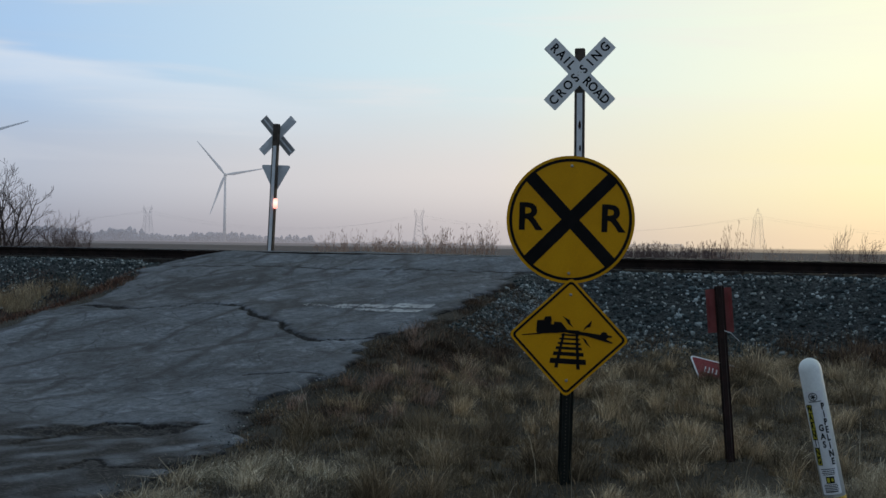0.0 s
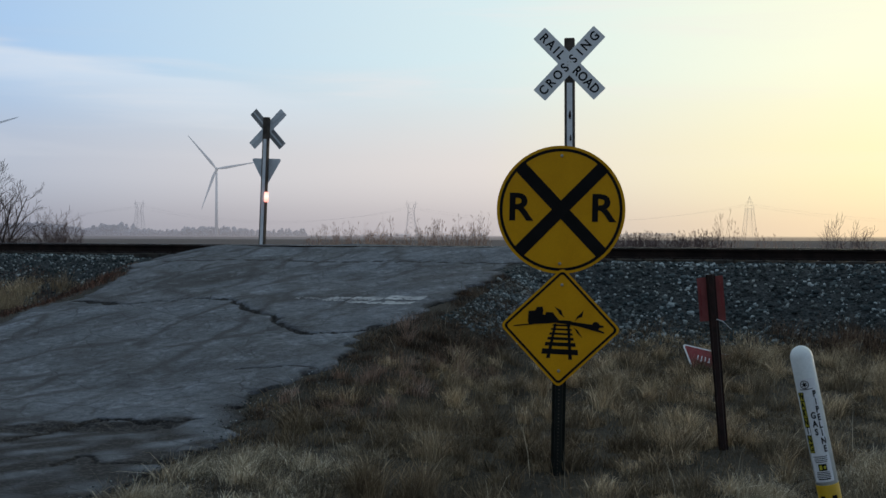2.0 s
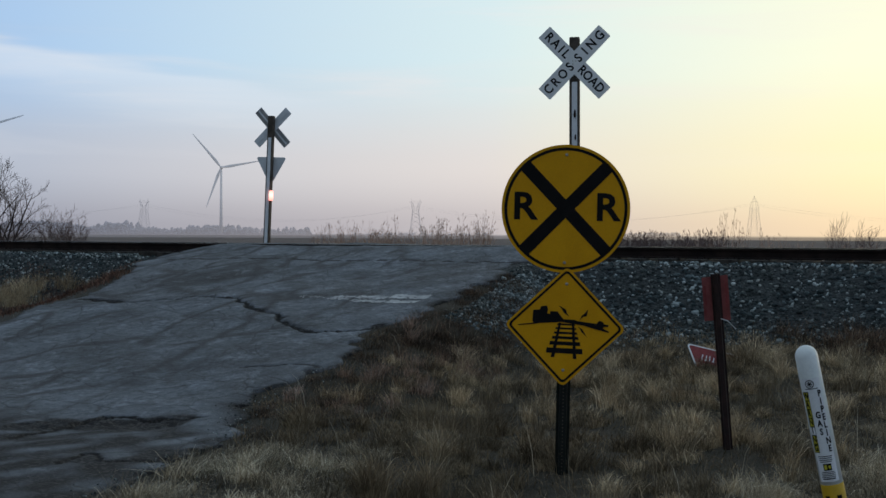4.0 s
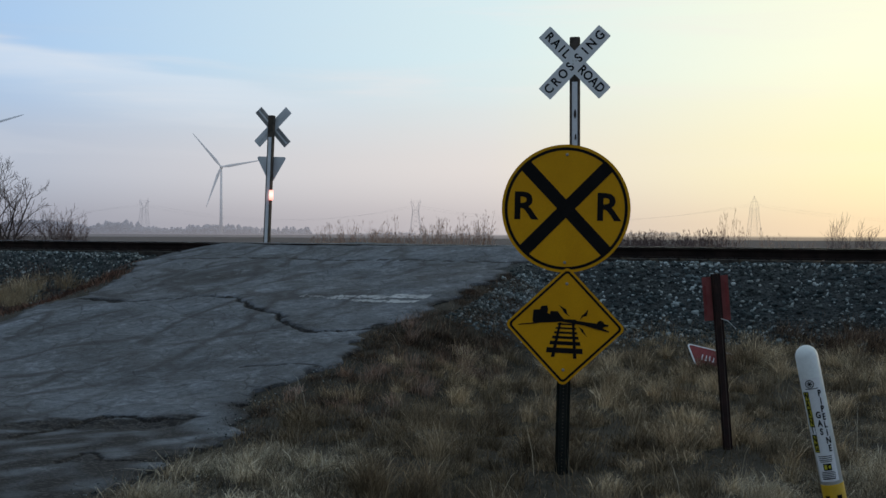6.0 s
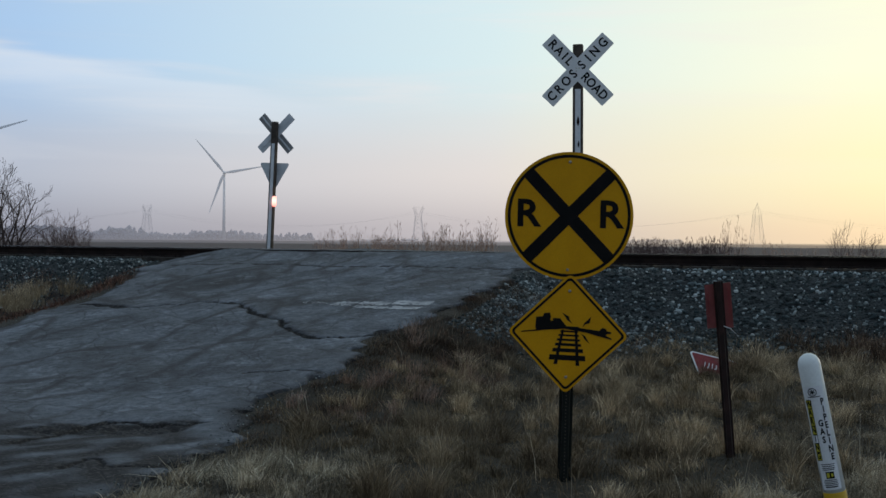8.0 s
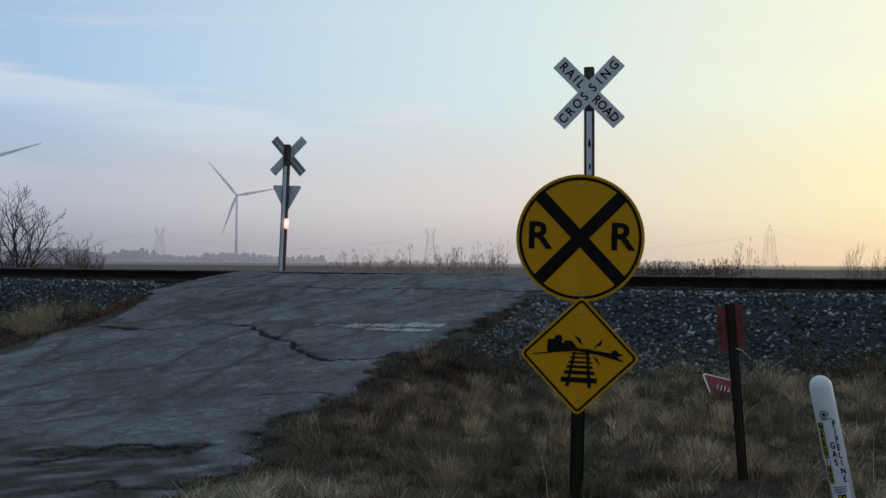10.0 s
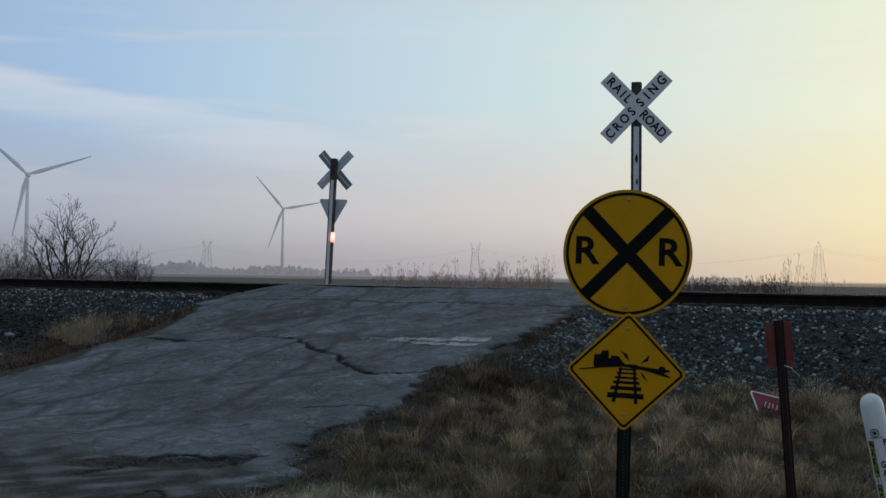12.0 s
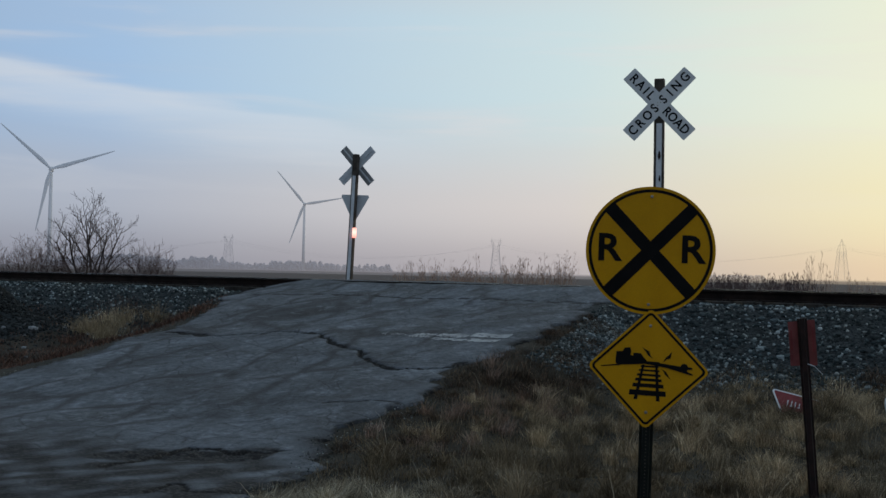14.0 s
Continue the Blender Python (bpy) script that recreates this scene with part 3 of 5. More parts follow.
soiled = np.maximum(soiled, 0.85 * smooth01((9.2 + 0.4 * wave_noise(RX, RY, 1.2, 23) - RU) / 1.5) * (0.72 + 0.35 * wave_noise(RX, RY, 0.6, 24)))
soiled = np.maximum(soiled, 0.9 * np.exp(-((RU - 9.3) / 0.75) ** 2) * np.exp(-(Rr - RV) / 0.45))
verge_side = np.minimum(RV - L, Rr - RV)
soiled = np.maximum(soiled, 0.75 * np.exp(-verge_side / 0.16) * (0.8 + 0.4 * wave_noise(RX, RY, 0.5, 22)))
road.data.attributes.new("dirt", "FLOAT", "POINT").data.foreach_set("value", soiled.ravel().astype(np.float32))
tagged(road, "cracked grey frost-touched asphalt road climbing to the crossing", "road", kind="structure")


def stop_line():
    """Worn white paint lying on the road in a few broken pieces."""
    r = random.Random(5)
    fm = Form()
    for a, b, lo, hi in ((-9.45, -9.05, 14.72, 14.86), (-8.98, -8.62, 14.70, 14.98), (-8.58, -8.12, 14.84, 15.06), (-8.1, -7.5, 14.96, 15.2), (-8.55, -8.0, 14.62, 14.78), (-7.98, -7.52, 14.62, 14.85)):
        n, rows = 14, 5
        vv = []
        for i in range(n + 1):
            v = a + (b - a) * i / n
            j0, j1 = r.uniform(-0.03, 0.03), r.uniform(-0.03, 0.03)
            for k in range(rows + 1):
                u = lo + j0 + (hi + j1 - lo - j0) * k / rows
                x, y = to_xy(u, v)
                z = float(road_z(u) + 0.014 * wave_noise(x, y, 2.4, 15) + 0.006 * wave_noise(x, y, 0.5, 16)) + 0.006
                vv.append((x, y, z))
        fs, v_mid = [], (a + b) / 2
        for i in range(n):
            for k in range(rows):
                if r.random() > 0.06 + 0.75 * max(0.0, (-8.2 - v_mid) / 1.2):
                    q = i * (rows + 1) + k
                    fs.append((q, q + 1, q + rows + 2, q + rows + 1)[::-1])
        fm.add(vv, fs)
    ob = new("stop_line", fm.mesh("stop_line", [ROAD_PAINT]))
    tagged(ob, "worn broken white stop line painted on the asphalt", "road marking", kind="structure")


stop_line()


# ---------------------------------------------------------------- the track
def rail_outline():
    half = [(0.0, 0.181), (0.028, 0.180), (0.0365, 0.172), (0.0375, 0.15), (0.034, 0.138), (0.012, 0.128), (0.0085, 0.11), (0.0085, 0.05), (0.014, 0.03), (0.07, 0.016), (0.0762, 0.012), (0.0762, 0.0)]
    return half + [(-x, z) for x, z in reversed(half[1:])]


def railway_track():
    x0, y0 = to_xy(U_TRACK, -11.0)
    m = Matrix.Translation((x0, y0, 1.365)) @ Matrix(((LD.x, RD.x, 0), (LD.y, RD.y, 0), (0, 0, 1))).to_4x4()
    track = thing("railway_track", m, "single railway track with rusty steel rails on stone ballast", "railway track", kind="structure")
    sec = rail_outline()
    for side in (-1, 1):
        fm = Form()
        xs = (-90.0, -30.0, -12.0, 0.0, 10.0, 18.0, 30.0, 90.0)
        n = len(sec)
        vv = [(x, side * GAUGE / 2 + a, b) for x in xs for a, b in sec]
        for i in range(len(xs) - 1):
            for k in range(n):
                j = (k + 1) % n
                head = sec[k][1] > 0.179 and sec[j][1] > 0.179
                fm.f.append((i * n + k, (i + 1) * n + k, (i + 1) * n + j, i * n + j))
                fm.m.append(1 if head else 0)
        fm.v = vv
        fm.f += [tuple(range(n)), tuple(reversed(range((len(xs) - 1) * n, len(xs) * n)))]
        fm.m += [0, 0]
        part("rail", fm, [RUST, RAIL_HEAD], track, "rust-brown steel rail with a polished running face")
    tie = Form().box((-0.115, -1.3, -0.17), (0.115, 1.3, 0.004), 0, 0.012).mesh("tie", [TIE])
    plate = Form()
    for side in (-1, 1):
        plate.box((-0.1, side * GAUGE / 2 - 0.17, 0.0), (0.1, side * GAUGE / 2 + 0.17, 0.016), 0, 0.004)
        for sx in (-1, 1):
            for sy in (-1, 1):
                plate.box((sx * 0.06 - 0.011, side * GAUGE / 2 + sy * 0.093 - 0.018, 0.014), (sx * 0.06 + 0.011, side * GAUGE / 2 + sy * 0.093 + 0.014, 0.04))
    spikes = plate.mesh("tie_plates", [RUST])
    r = random.Random(8)
    for i in range(-34, 44):
        x = i * 0.52 + r.uniform(-0.03, 0.03)
        t = new("tie", tie)
        t.parent = track
        t.matrix_basis = pose(x, r.uniform(-0.03, 0.03), r.uniform(-0.012, 0.0), 0, 0, r.uniform(-1, 1))
        s = new("tie_plates", spikes)
        s.parent = t
    return track


railway_track()

# ---------------------------------------------------------------- ballast stones
def ico_base():
    bm = bmesh.new()
    bmesh.ops.create_icosphere(bm, subdivisions=1, radius=1.0)
    bm.verts.index_update()
    vv = np.array([w.co[:] for w in bm.verts])
    ff = np.array([[w.index for w in fc_.verts] for fc_ in bm.faces])
    bm.free()
    return vv, ff


def stones(name, uu, vv, zz, size, label, mat=None):
    base, faces = ico_base()
    n = len(uu)
    x, y = to_xy(uu, vv)
    warp = 1 + rng.uniform(-0.32, 0.3, (n, len(base), 1))
    scale = rng.uniform(0.65, 1.25, (n, 1, 3)) * size[:, None, None] * np.array([1.0, 1.0, 0.8])
    pts = base[None] * warp * scale
    a, b = rng.uniform(0, 2 * np.pi, n), rng.uniform(-0.7, 0.7, n)
    ca, sa, cb, sb = np.cos(a)[:, None], np.sin(a)[:, None], np.cos(b)[:, None], np.sin(b)[:, None]
    px, py, pz = pts[..., 0], pts[..., 1], pts[..., 2]
    py, pz = py * cb - pz * sb, py * sb + pz * cb
    px, py = px * ca - py * sa, px * sa + py * ca
    pts = np.stack([px + x[:, None], py + y[:, None], pz + zz[:, None]], -1).reshape(-1, 3)
    ff = (faces[None] + (np.arange(n) * len(base))[:, None, None]).reshape(-1, 3)
    ob = new(name, mesh_from_arrays(name, pts, ff, [mat or STONE], False))
    return tagged(ob, label, "ballast", kind="stuff")


def ballast():
    n = 29000
    u, v = rng.uniform(16.0, 19.75, n), rng.uniform(-26, 4.5, n)
    out = np.maximum(v - road_right(u), road_left(u) - v)
    keep = (out > 0.12) & (((u - 16.6) / 1.5) ** 2 + ((v + 20.4) / 2.2) ** 2 > 1) & (rng.random(n) < np.clip((u - 15.9) / 1.1, 0.05, 1)) & ((u > 16.9) | (v > -8))
    u, v = u[keep], v[keep]
    size = 0.013 + 0.025 * rng.random(len(u)) ** 2.0
    stones("track_ballast", u, v, ground_z(u, v) + size * 0.25, size, "dark grey and pale crushed stone heaped along the rails")
    # stones spilt down the side of the road bank
    n = 7000
    u = 17.6 - 3.6 * rng.random(n) ** 1.3
    v = road_right(u) + 0.3 + np.abs(rng.normal(0, 0.95, n))
    keep = rng.random(n) < np.clip((u - 13.6) / 2.6, 0.05, 1)
    u, v = u[keep], v[keep]
    size = 0.013 + 0.024 * rng.random(len(u)) ** 1.8
    stones("bank_stones", u, v, ground_z(u, v) + size * 0.2, size, "pale crushed stone spilt down the road bank", BANK_STONE)
    n = 5500
    u, v = rng.normal(16.45, 0.75, n), rng.normal(-20.5, 1.2, n)
    size = rng.uniform(0.018, 0.042, n)
    stones("spoil_heap", u, v, ground_z(u, v) + size * 0.2, size, "low dark heap of gravel beside the track", HEAP_STONE)
    n = 2600
    u = np.where(rng.random(n) < 0.6, rng.uniform(6, 11.5, n), rng.uniform(5, 17.5, n))
    v = np.where(rng.random(n) < 0.6, road_right(u) + rng.normal(0.02, 0.2, n), road_left(u) - np.abs(rng.normal(0, 0.2, n)) + 0.05)
    size = 0.003 + 0.007 * rng.random(n) ** 2.5
    stones("road_edge_gravel", u, v, np.where((v < road_right(u)) & (v > road_left(u)), road_z(u) - 0.01, ground_z(u, v)) + size * 0.2, size, "loose gravel crumbs along the broken road edge")


ballast()


def loose_stone(u, v, size, seed):
    r = random.Random(seed)
    base, faces = ico_base()
    k = [1 + r.uniform(-0.25, 0.25) for _ in base]
    fm = Form().add([(p[0] * a * size * 1.5, p[1] * a * size, p[2] * a * size * 0.7) for p, a in zip(base, k)], [tuple(int(i) for i in f_) for f_ in faces])
    x, y = to_xy(u, v)
    ob = new("loose_stone", fm.mesh("loose_stone", [PALE_STONE]))
    ob.matrix_basis = Matrix.Translation((x, y, float(ground_z(np.array(u), np.array(v))) + size * 0.3)) @ pose(0, 0, 0, 0, 8, r.uniform(0, 180))
    tagged(ob, "pale broken stone lying on the verge", "stone", "loose stones")


for k, (u, v, size) in enumerate(((16.2, -18.5, 0.075), (15.9, -19.0, 0.05), (16.9, -18.4, 0.04), (15.2, -17.6, 0.045), (14.4, -16.6, 0.03))):
    loose_stone(u, v, size, k)


# ---------------------------------------------------------------- signs
def crossbuck(name, base, top, face, centre_h, back_view, label, group):
    """A crossbuck on a square wooden post, two crossed blades 1.22 m by 0.23 m."""
    height = (Vector(top) - Vector(base)).length
    t = thing(name, upright(base, top, face), label, "crossbuck", group)
    w = 0.072
    post = part("post", Form().box((-w, -w, -0.5), (w, w, height), 0, 0.012), POST_WOOD, t, "weathered dark square wooden post")
    s0 = -1 if not back_view else 1
    strip = Form()
    y0, y1 = sorted((s0 * (w + 0.001), s0 * (w + 0.006)))
    strip.box((-0.048 if back_view else -0.036, y0, 0.1 if back_view else 0.95), (0.038 if back_view else 0.04, y1, centre_h - 0.27), 0, 0.002)
    part("reflective_strip", strip, POST_STRIP, post, "scuffed pale reflective strip")
    if not back_view:
        for x, z, k in ((0.006, centre_h - 0.74, 1.0), (0.014, centre_h - 1.06, 0.7)):
            blot = [(0.0, 0.09), (-0.014, 0.05), (-0.02, 0.0), (-0.008, -0.05), (0.004, -0.02), (0.012, -0.06), (0.02, 0.01), (0.014, 0.06)]
            part("scuff", Form().plate([(x + a * k, z + b * k) for a, b in blot], -w - 0.0085, -w - 0.0065), RUST_POST, post, "rusty scuff")
    yy = -w - 0.004
    words = {1: "RAIL   ROAD", -1: "CROSSING"}
    for k, sgn in enumerate((1, -1)):
        front = yy - 0.006 * (k + 1)
        b = Form().plate(rounded([(-0.61, -0.1145), (0.61, -0.1145), (0.61, 0.1145), (-0.61, 0.1145)], 0.012, 2), front - 0.003, front, 0)
        m = pose(0, 0, centre_h, 0, sgn * 46, 0)
        mats = [WHITE_SHEET]
        blade = part("blade", b, mats, t, "white blade with black lettering" if not back_view else "white blade seen from its bare metal back", at=m)
        if back_view:
            bare = ALUMINIUM if sgn == 1 else DULL_BACK
            part("blade_back", Form().plate([(-0.6, -0.105), (0.6, -0.105), (0.6, 0.105), (-0.6, 0.105)], front + 0.001, front + 0.003), bare, blade)
            part("stiffener", Form().box((-0.58, front + 0.003, -0.02), (0.58, front + 0.012, 0.02), 0, 0.003), ALUMINIUM, blade)
        else:
            spots = ((-0.505, "R"), (-0.375, "A"), (-0.265, "I"), (-0.17, "L"), (0.155, "R"), (0.265, "O"), (0.385, "A"), (0.505, "D")) if sgn == 1 else (
                (-0.515, "C"), (-0.375, "R"), (-0.225, "O"), (-0.085, "S"), (0.085, "S"), (0.215, "I"), (0.345, "N"), (0.51, "G"))
            for x, ch in spots:
                fm = moved(letters(ch, 0.18, front - 0.004, 0.001, 0.0042, 0.9), pose(x, 0, 0))
                part("letter", fm, BLACK, blade)
        for x in (-0.03, 0.03)[:1 + k]:
            part("bolt", Form().tube([(x, front - 0.002, 0), (x, front - 0.012, 0)], [0.009, 0.007], 6), GALV, blade)
    return t, post


near_base, near_top = (1.93, 16.8, 0.55), (1.903, 16.8, 4.54)
crossbuck("crossbuck", near_base, near_top, (-0.17, -1, 0), 4.175 - 0.55, False,
          "white crossbuck sign with black letters on a wooden post", "crossbuck signs")
far_base, far_top = (-4.42, 30.2, 0.8), (-4.277, 30.2, 4.74)
far_xb, far_post = crossbuck("crossbuck", far_base, far_top, (0.30, 1, 0), 4.455 - 0.8, True,
                             "crossbuck seen from its bare back, with a yield sign below", "crossbuck signs")
tri = rounded([(-0.42, 0.34), (0.42, 0.34), (0.0, -0.40)], 0.04, 5)
part("yield_sign", Form().plate(tri, -0.081, -0.077), ALUMINIUM, far_xb, "bare aluminium back of a triangular yield sign", at=pose(0, 0, 3.36 - 0.8))
# reflector on the post, no lamp: its shine is emission
lens = Form()
lens.tube([(0, 0.0, -0.13), (0, 0.0, -0.11), (0, 0, 0.11), (0, 0, 0.13)], [0.034, 0.054, 0.054, 0.034], 12)
glow = part("lamp_lens", lens, REFLECTOR, far_xb, "glowing red lens", True, pose(-0.12, 0.11, 2.716 - 0.8))


def bolt_at(parent, x, y, z, r=0.011):
    part("bolt", Form().tube([(x, y, z), (x, y - 0.006, z), (x, y - 0.008, z)], [r, r, r * 0.6], 8), GALV, parent)


# ---------------------------------------------------------------- the yellow warning signs
def channel_post(height, w, d, wall=0.004, lip=0.018):
    """A steel post of hat section, open to the back."""
    sec = [(-w / 2 - lip, d), (-w / 2 - lip, d - wall), (-w / 2, d - wall), (-w / 2 + 0.008, 0), (w / 2 - 0.008, 0), (w / 2, d - wall), (w / 2 + lip, d - wall), (w / 2 + lip, d)]
    sec += [(w / 2 - wall, d), (w / 2 - 0.008 - wall, wall), (-w / 2 + 0.008 + wall, wall), (-w / 2 + wall, d)]
    n = len(sec)
    fm = Form()
    vv = [(x, y, z) for z in (-0.5, height) for x, y in sec]
    fs = [(k, (k + 1) % n, n + (k + 1) % n, n + k) for k in range(n)]
    fm.add(vv, fs)
    fm.add([(x, y, height) for x, y in sec[:4] + sec[4:8]], [tuple(range(8))])
    return fm


def warning_signs():
    base, top = Vector((0.89, 8.48, -0.01)), Vector((0.929, 8.48, 2.3))
    t = thing("warning_sign", upright(base, top, (-0.106, -1, 0)), "round yellow railroad sign over a yellow diamond on a steel post", "traffic sign")
    post = part("post", channel_post(2.33, 0.062, 0.034), DARK_STEEL, t, "dark green perforated steel post")
    holes = Form()
    for i in range(26):
        z = 0.05 + i * 0.0254
        holes.tube([(0, -0.0012, z), (0, 0.0005, z)], [0.0048, 0.0048], 6)
    tagged(part("post_holes", holes, POST_WOOD, post), kind="stuff")
    # round sign
    disc_c = pose(-0.014, 0, 1.946)
    n = 72
    disc = Form().plate(circle(0.457, n), -0.006, -0.003)
    plate = part("round_plate", disc, YELLOW, t, "round yellow plate with a black cross", at=disc_c)
    part("border", Form().ring(circle(0.437, n), circle(0.416, n), -0.0075, -0.006), BLACK, plate)
    for k, a in enumerate((46, -46)):
        bar = Form().plate([(-0.418, -0.046), (-0.38, -0.046), (0.38, -0.046), (0.418, -0.046), (0.418, 0.046), (-0.418, 0.046)], -0.0075 - 0.0012 * k, -0.006)
        part("cross_bar", bar, BLACK, plate, at=pose(0, 0, 0, 0, a, 0))
    for x in (-0.294, 0.294):
        part("letter", moved(letters("R", 0.272, -0.0075, 0.001, 0.0065, 1.06), pose(x, 0, 0.006)), BLACK, plate)
    bolt_at(plate, 0.0, -0.006, 0.385)
    bolt_at(plate, 0.0, -0.006, -0.385)
    # diamond
    dia_c = pose(0.0, 0, 1.105, 0, 1.2, 0)
    h = 0.431
    dia = Form().plate(rounded([(0, -h), (h, 0), (0, h), (-h, 0)], 0.038), -0.014, -0.011)
    d = part("diamond_plate", dia, YELLOW, t, "yellow diamond plate with a low-clearance pictogram", at=dia_c)
    o, i_ = 0.409, 0.386
    part("border", Form().ring(rounded([(0, -o), (o, 0), (0, o), (-o, 0)], 0.03), rounded([(0, -i_), (i_, 0), (0, i_), (-i_, 0)], 0.02), -0.0155, -0.014), BLACK, d)
    k = 0.001354

    def shape(name, pts, lift=0.0):
        part(name, Form().plate([((x - 382) * k, (343 - y) * k) for x, y in pts], -0.0155 - lift, -0.014), BLACK, d)

    for y, x0, x1, w in ((470, 288, 481, 28), (431, 304, 467, 20), (401, 316, 456, 15), (376, 325, 449, 12), (352, 332, 443, 10), (331, 340, 436, 9)):
        shape("sleeper_mark", [(x0, y + w / 2), (x1, y + w / 2), (x1 - 3, y - w / 2), (x0 + 3, y - w / 2)])
    shape("rail_mark", [(314, 506), (333, 506), (362, 322), (350, 322)], 0.001)
    shape("rail_mark", [(431, 510), (450, 510), (430, 322), (417, 322)], 0.001)
    shape("truck_mark", [(136, 346), (136, 341), (216, 329), (210, 318), (212, 262), (246, 258), (254, 240), (284, 236), (290, 258), (286, 276), (300, 280), (302, 264), (340, 264), (352, 280), (374, 304), (440, 304),
                         (430, 318), (360, 318), (330, 322), (244, 330), (230, 334)], 0.002)
    shape("trailer_mark", [(360, 303), (430, 308), (548, 320), (552, 310), (564, 303), (580, 308), (586, 320), (608, 323), (608, 332), (586, 334), (580, 343), (612, 357), (612, 364), (560, 352), (478, 332), (360, 318)], 0.003)
    for pts in ([(345, 232), (384, 252), (390, 272), (405, 290), (376, 272), (366, 256)], [(500, 246), (494, 282), (474, 288), (456, 306), (468, 280), (482, 268)], [(448, 338), (474, 352), (482, 366), (500, 392), (470, 368), (462, 352)]):
        shape("spark_mark", pts)
    bolt_at(d, 0.0, -0.014, 0.305)
    bolt_at(d, 0.0, -0.014, -0.31)


warning_signs()


# ---------------------------------------------------------------- small red sign on its post, fallen triangle
def red_sign():
    base, top = Vector((2.326, 9.46, 0.0)), Vector((2.208, 9.46, 1.435))
    t = thing("small_red_sign", upright(base, top, (-0.22, -1, 0)), "small faded red sign behind a leaning rusty steel post", "sign")
    post = part("post", channel_post(1.45, 0.048, 0.03, 0.004, 0.014), RUST_POST, t, "dark rusty steel post")
    fm = Form()
    cols = [(-0.108, 0.022), (-0.06, 0.036), (-0.02, 0.04), (0.03, 0.04), (0.07, 0.038), (0.096, 0.03)]
    for (x0, y0), (x1, y1) in zip(cols[:-1], cols[1:]):
        z0, z1 = 1.075 - 0.02 * x0, 1.43 + 0.05 * x0
        w0, w1 = 1.075 - 0.02 * x1, 1.43 + 0.05 * x1
        fm.add([(x0, y0, z0), (x1, y1, w0), (x1, y1, w1), (x0, y0, z1), (x0, y0 + 0.003, z0), (x1, y1 + 0.003, w0), (x1, y1 + 0.003, w1), (x0, y0 + 0.003, z1)],
               [(0, 1, 2, 3), (7, 6, 5, 4), (3, 2, 6, 7), (0, 4, 5, 1)])
    panel = part("panel", fm, RED_PAINT, t, "bent red painted panel")
    for x, z, hh in ((-0.085, 1.2, 0.16), (0.075, 1.18, 0.2), (-0.09, 1.12, 0.05)):
        part("text_bar", Form().box((x - 0.005, 0.018, z), (x + 0.003, 0.032, z + hh)), RED_SHEET, panel)
    part("wire_bracket", Form().tube([(0.02, 0.01, 1.09), (0.07, 0.02, 1.07), (0.13, 0.02, 1.0)], [0.004, 0.004, 0.003], 5), ALUMINIUM, t, "bent wire bracket")


red_sign()


def fallen_sign():
    x, y = 3.12, 14.9
    m = Matrix.Translation((x, y, 0.40)) @ pose(0, 0, 0, -40, 0, -6) @ pose(0, 0, 0, 0, 12, 0) @ Matrix.Diagonal((1.08, 1.08, 1.08, 1))
    t = thing("fallen_sign", m, "fallen red triangular sign with a white rim in the grass", "traffic sign")
    tri_o = rounded([(0.0, 0.0), (0.27, -0.54), (0.61, -0.04)], 0.025, 4)
    tri_i = rounded([(0.03, -0.018), (0.271, -0.505), (0.572, -0.055)], 0.015, 4)
    plate = part("plate", Form().plate(tri_o, 0.0, 0.003), WHITE_SHEET, t, "white rim plate")
    part("red_face", Form().plate(tri_i, -0.0015, 0.0), RED_SHEET, plate, "red face")
    for x0, x1, z0, z1 in ((0.2, 0.212, -0.19, -0.12), (0.235, 0.262, -0.2, -0.185), (0.245, 0.256, -0.19, -0.125), (0.285, 0.297, -0.195, -0.13), (0.32, 0.345, -0.205, -0.19), (0.33, 0.341, -0.19, -0.14)):
        part("text_bar", Form().box((x0, -0.003, z0), (x1, -0.0015, z1)), WHITE_SHEET, plate)


fallen_sign()


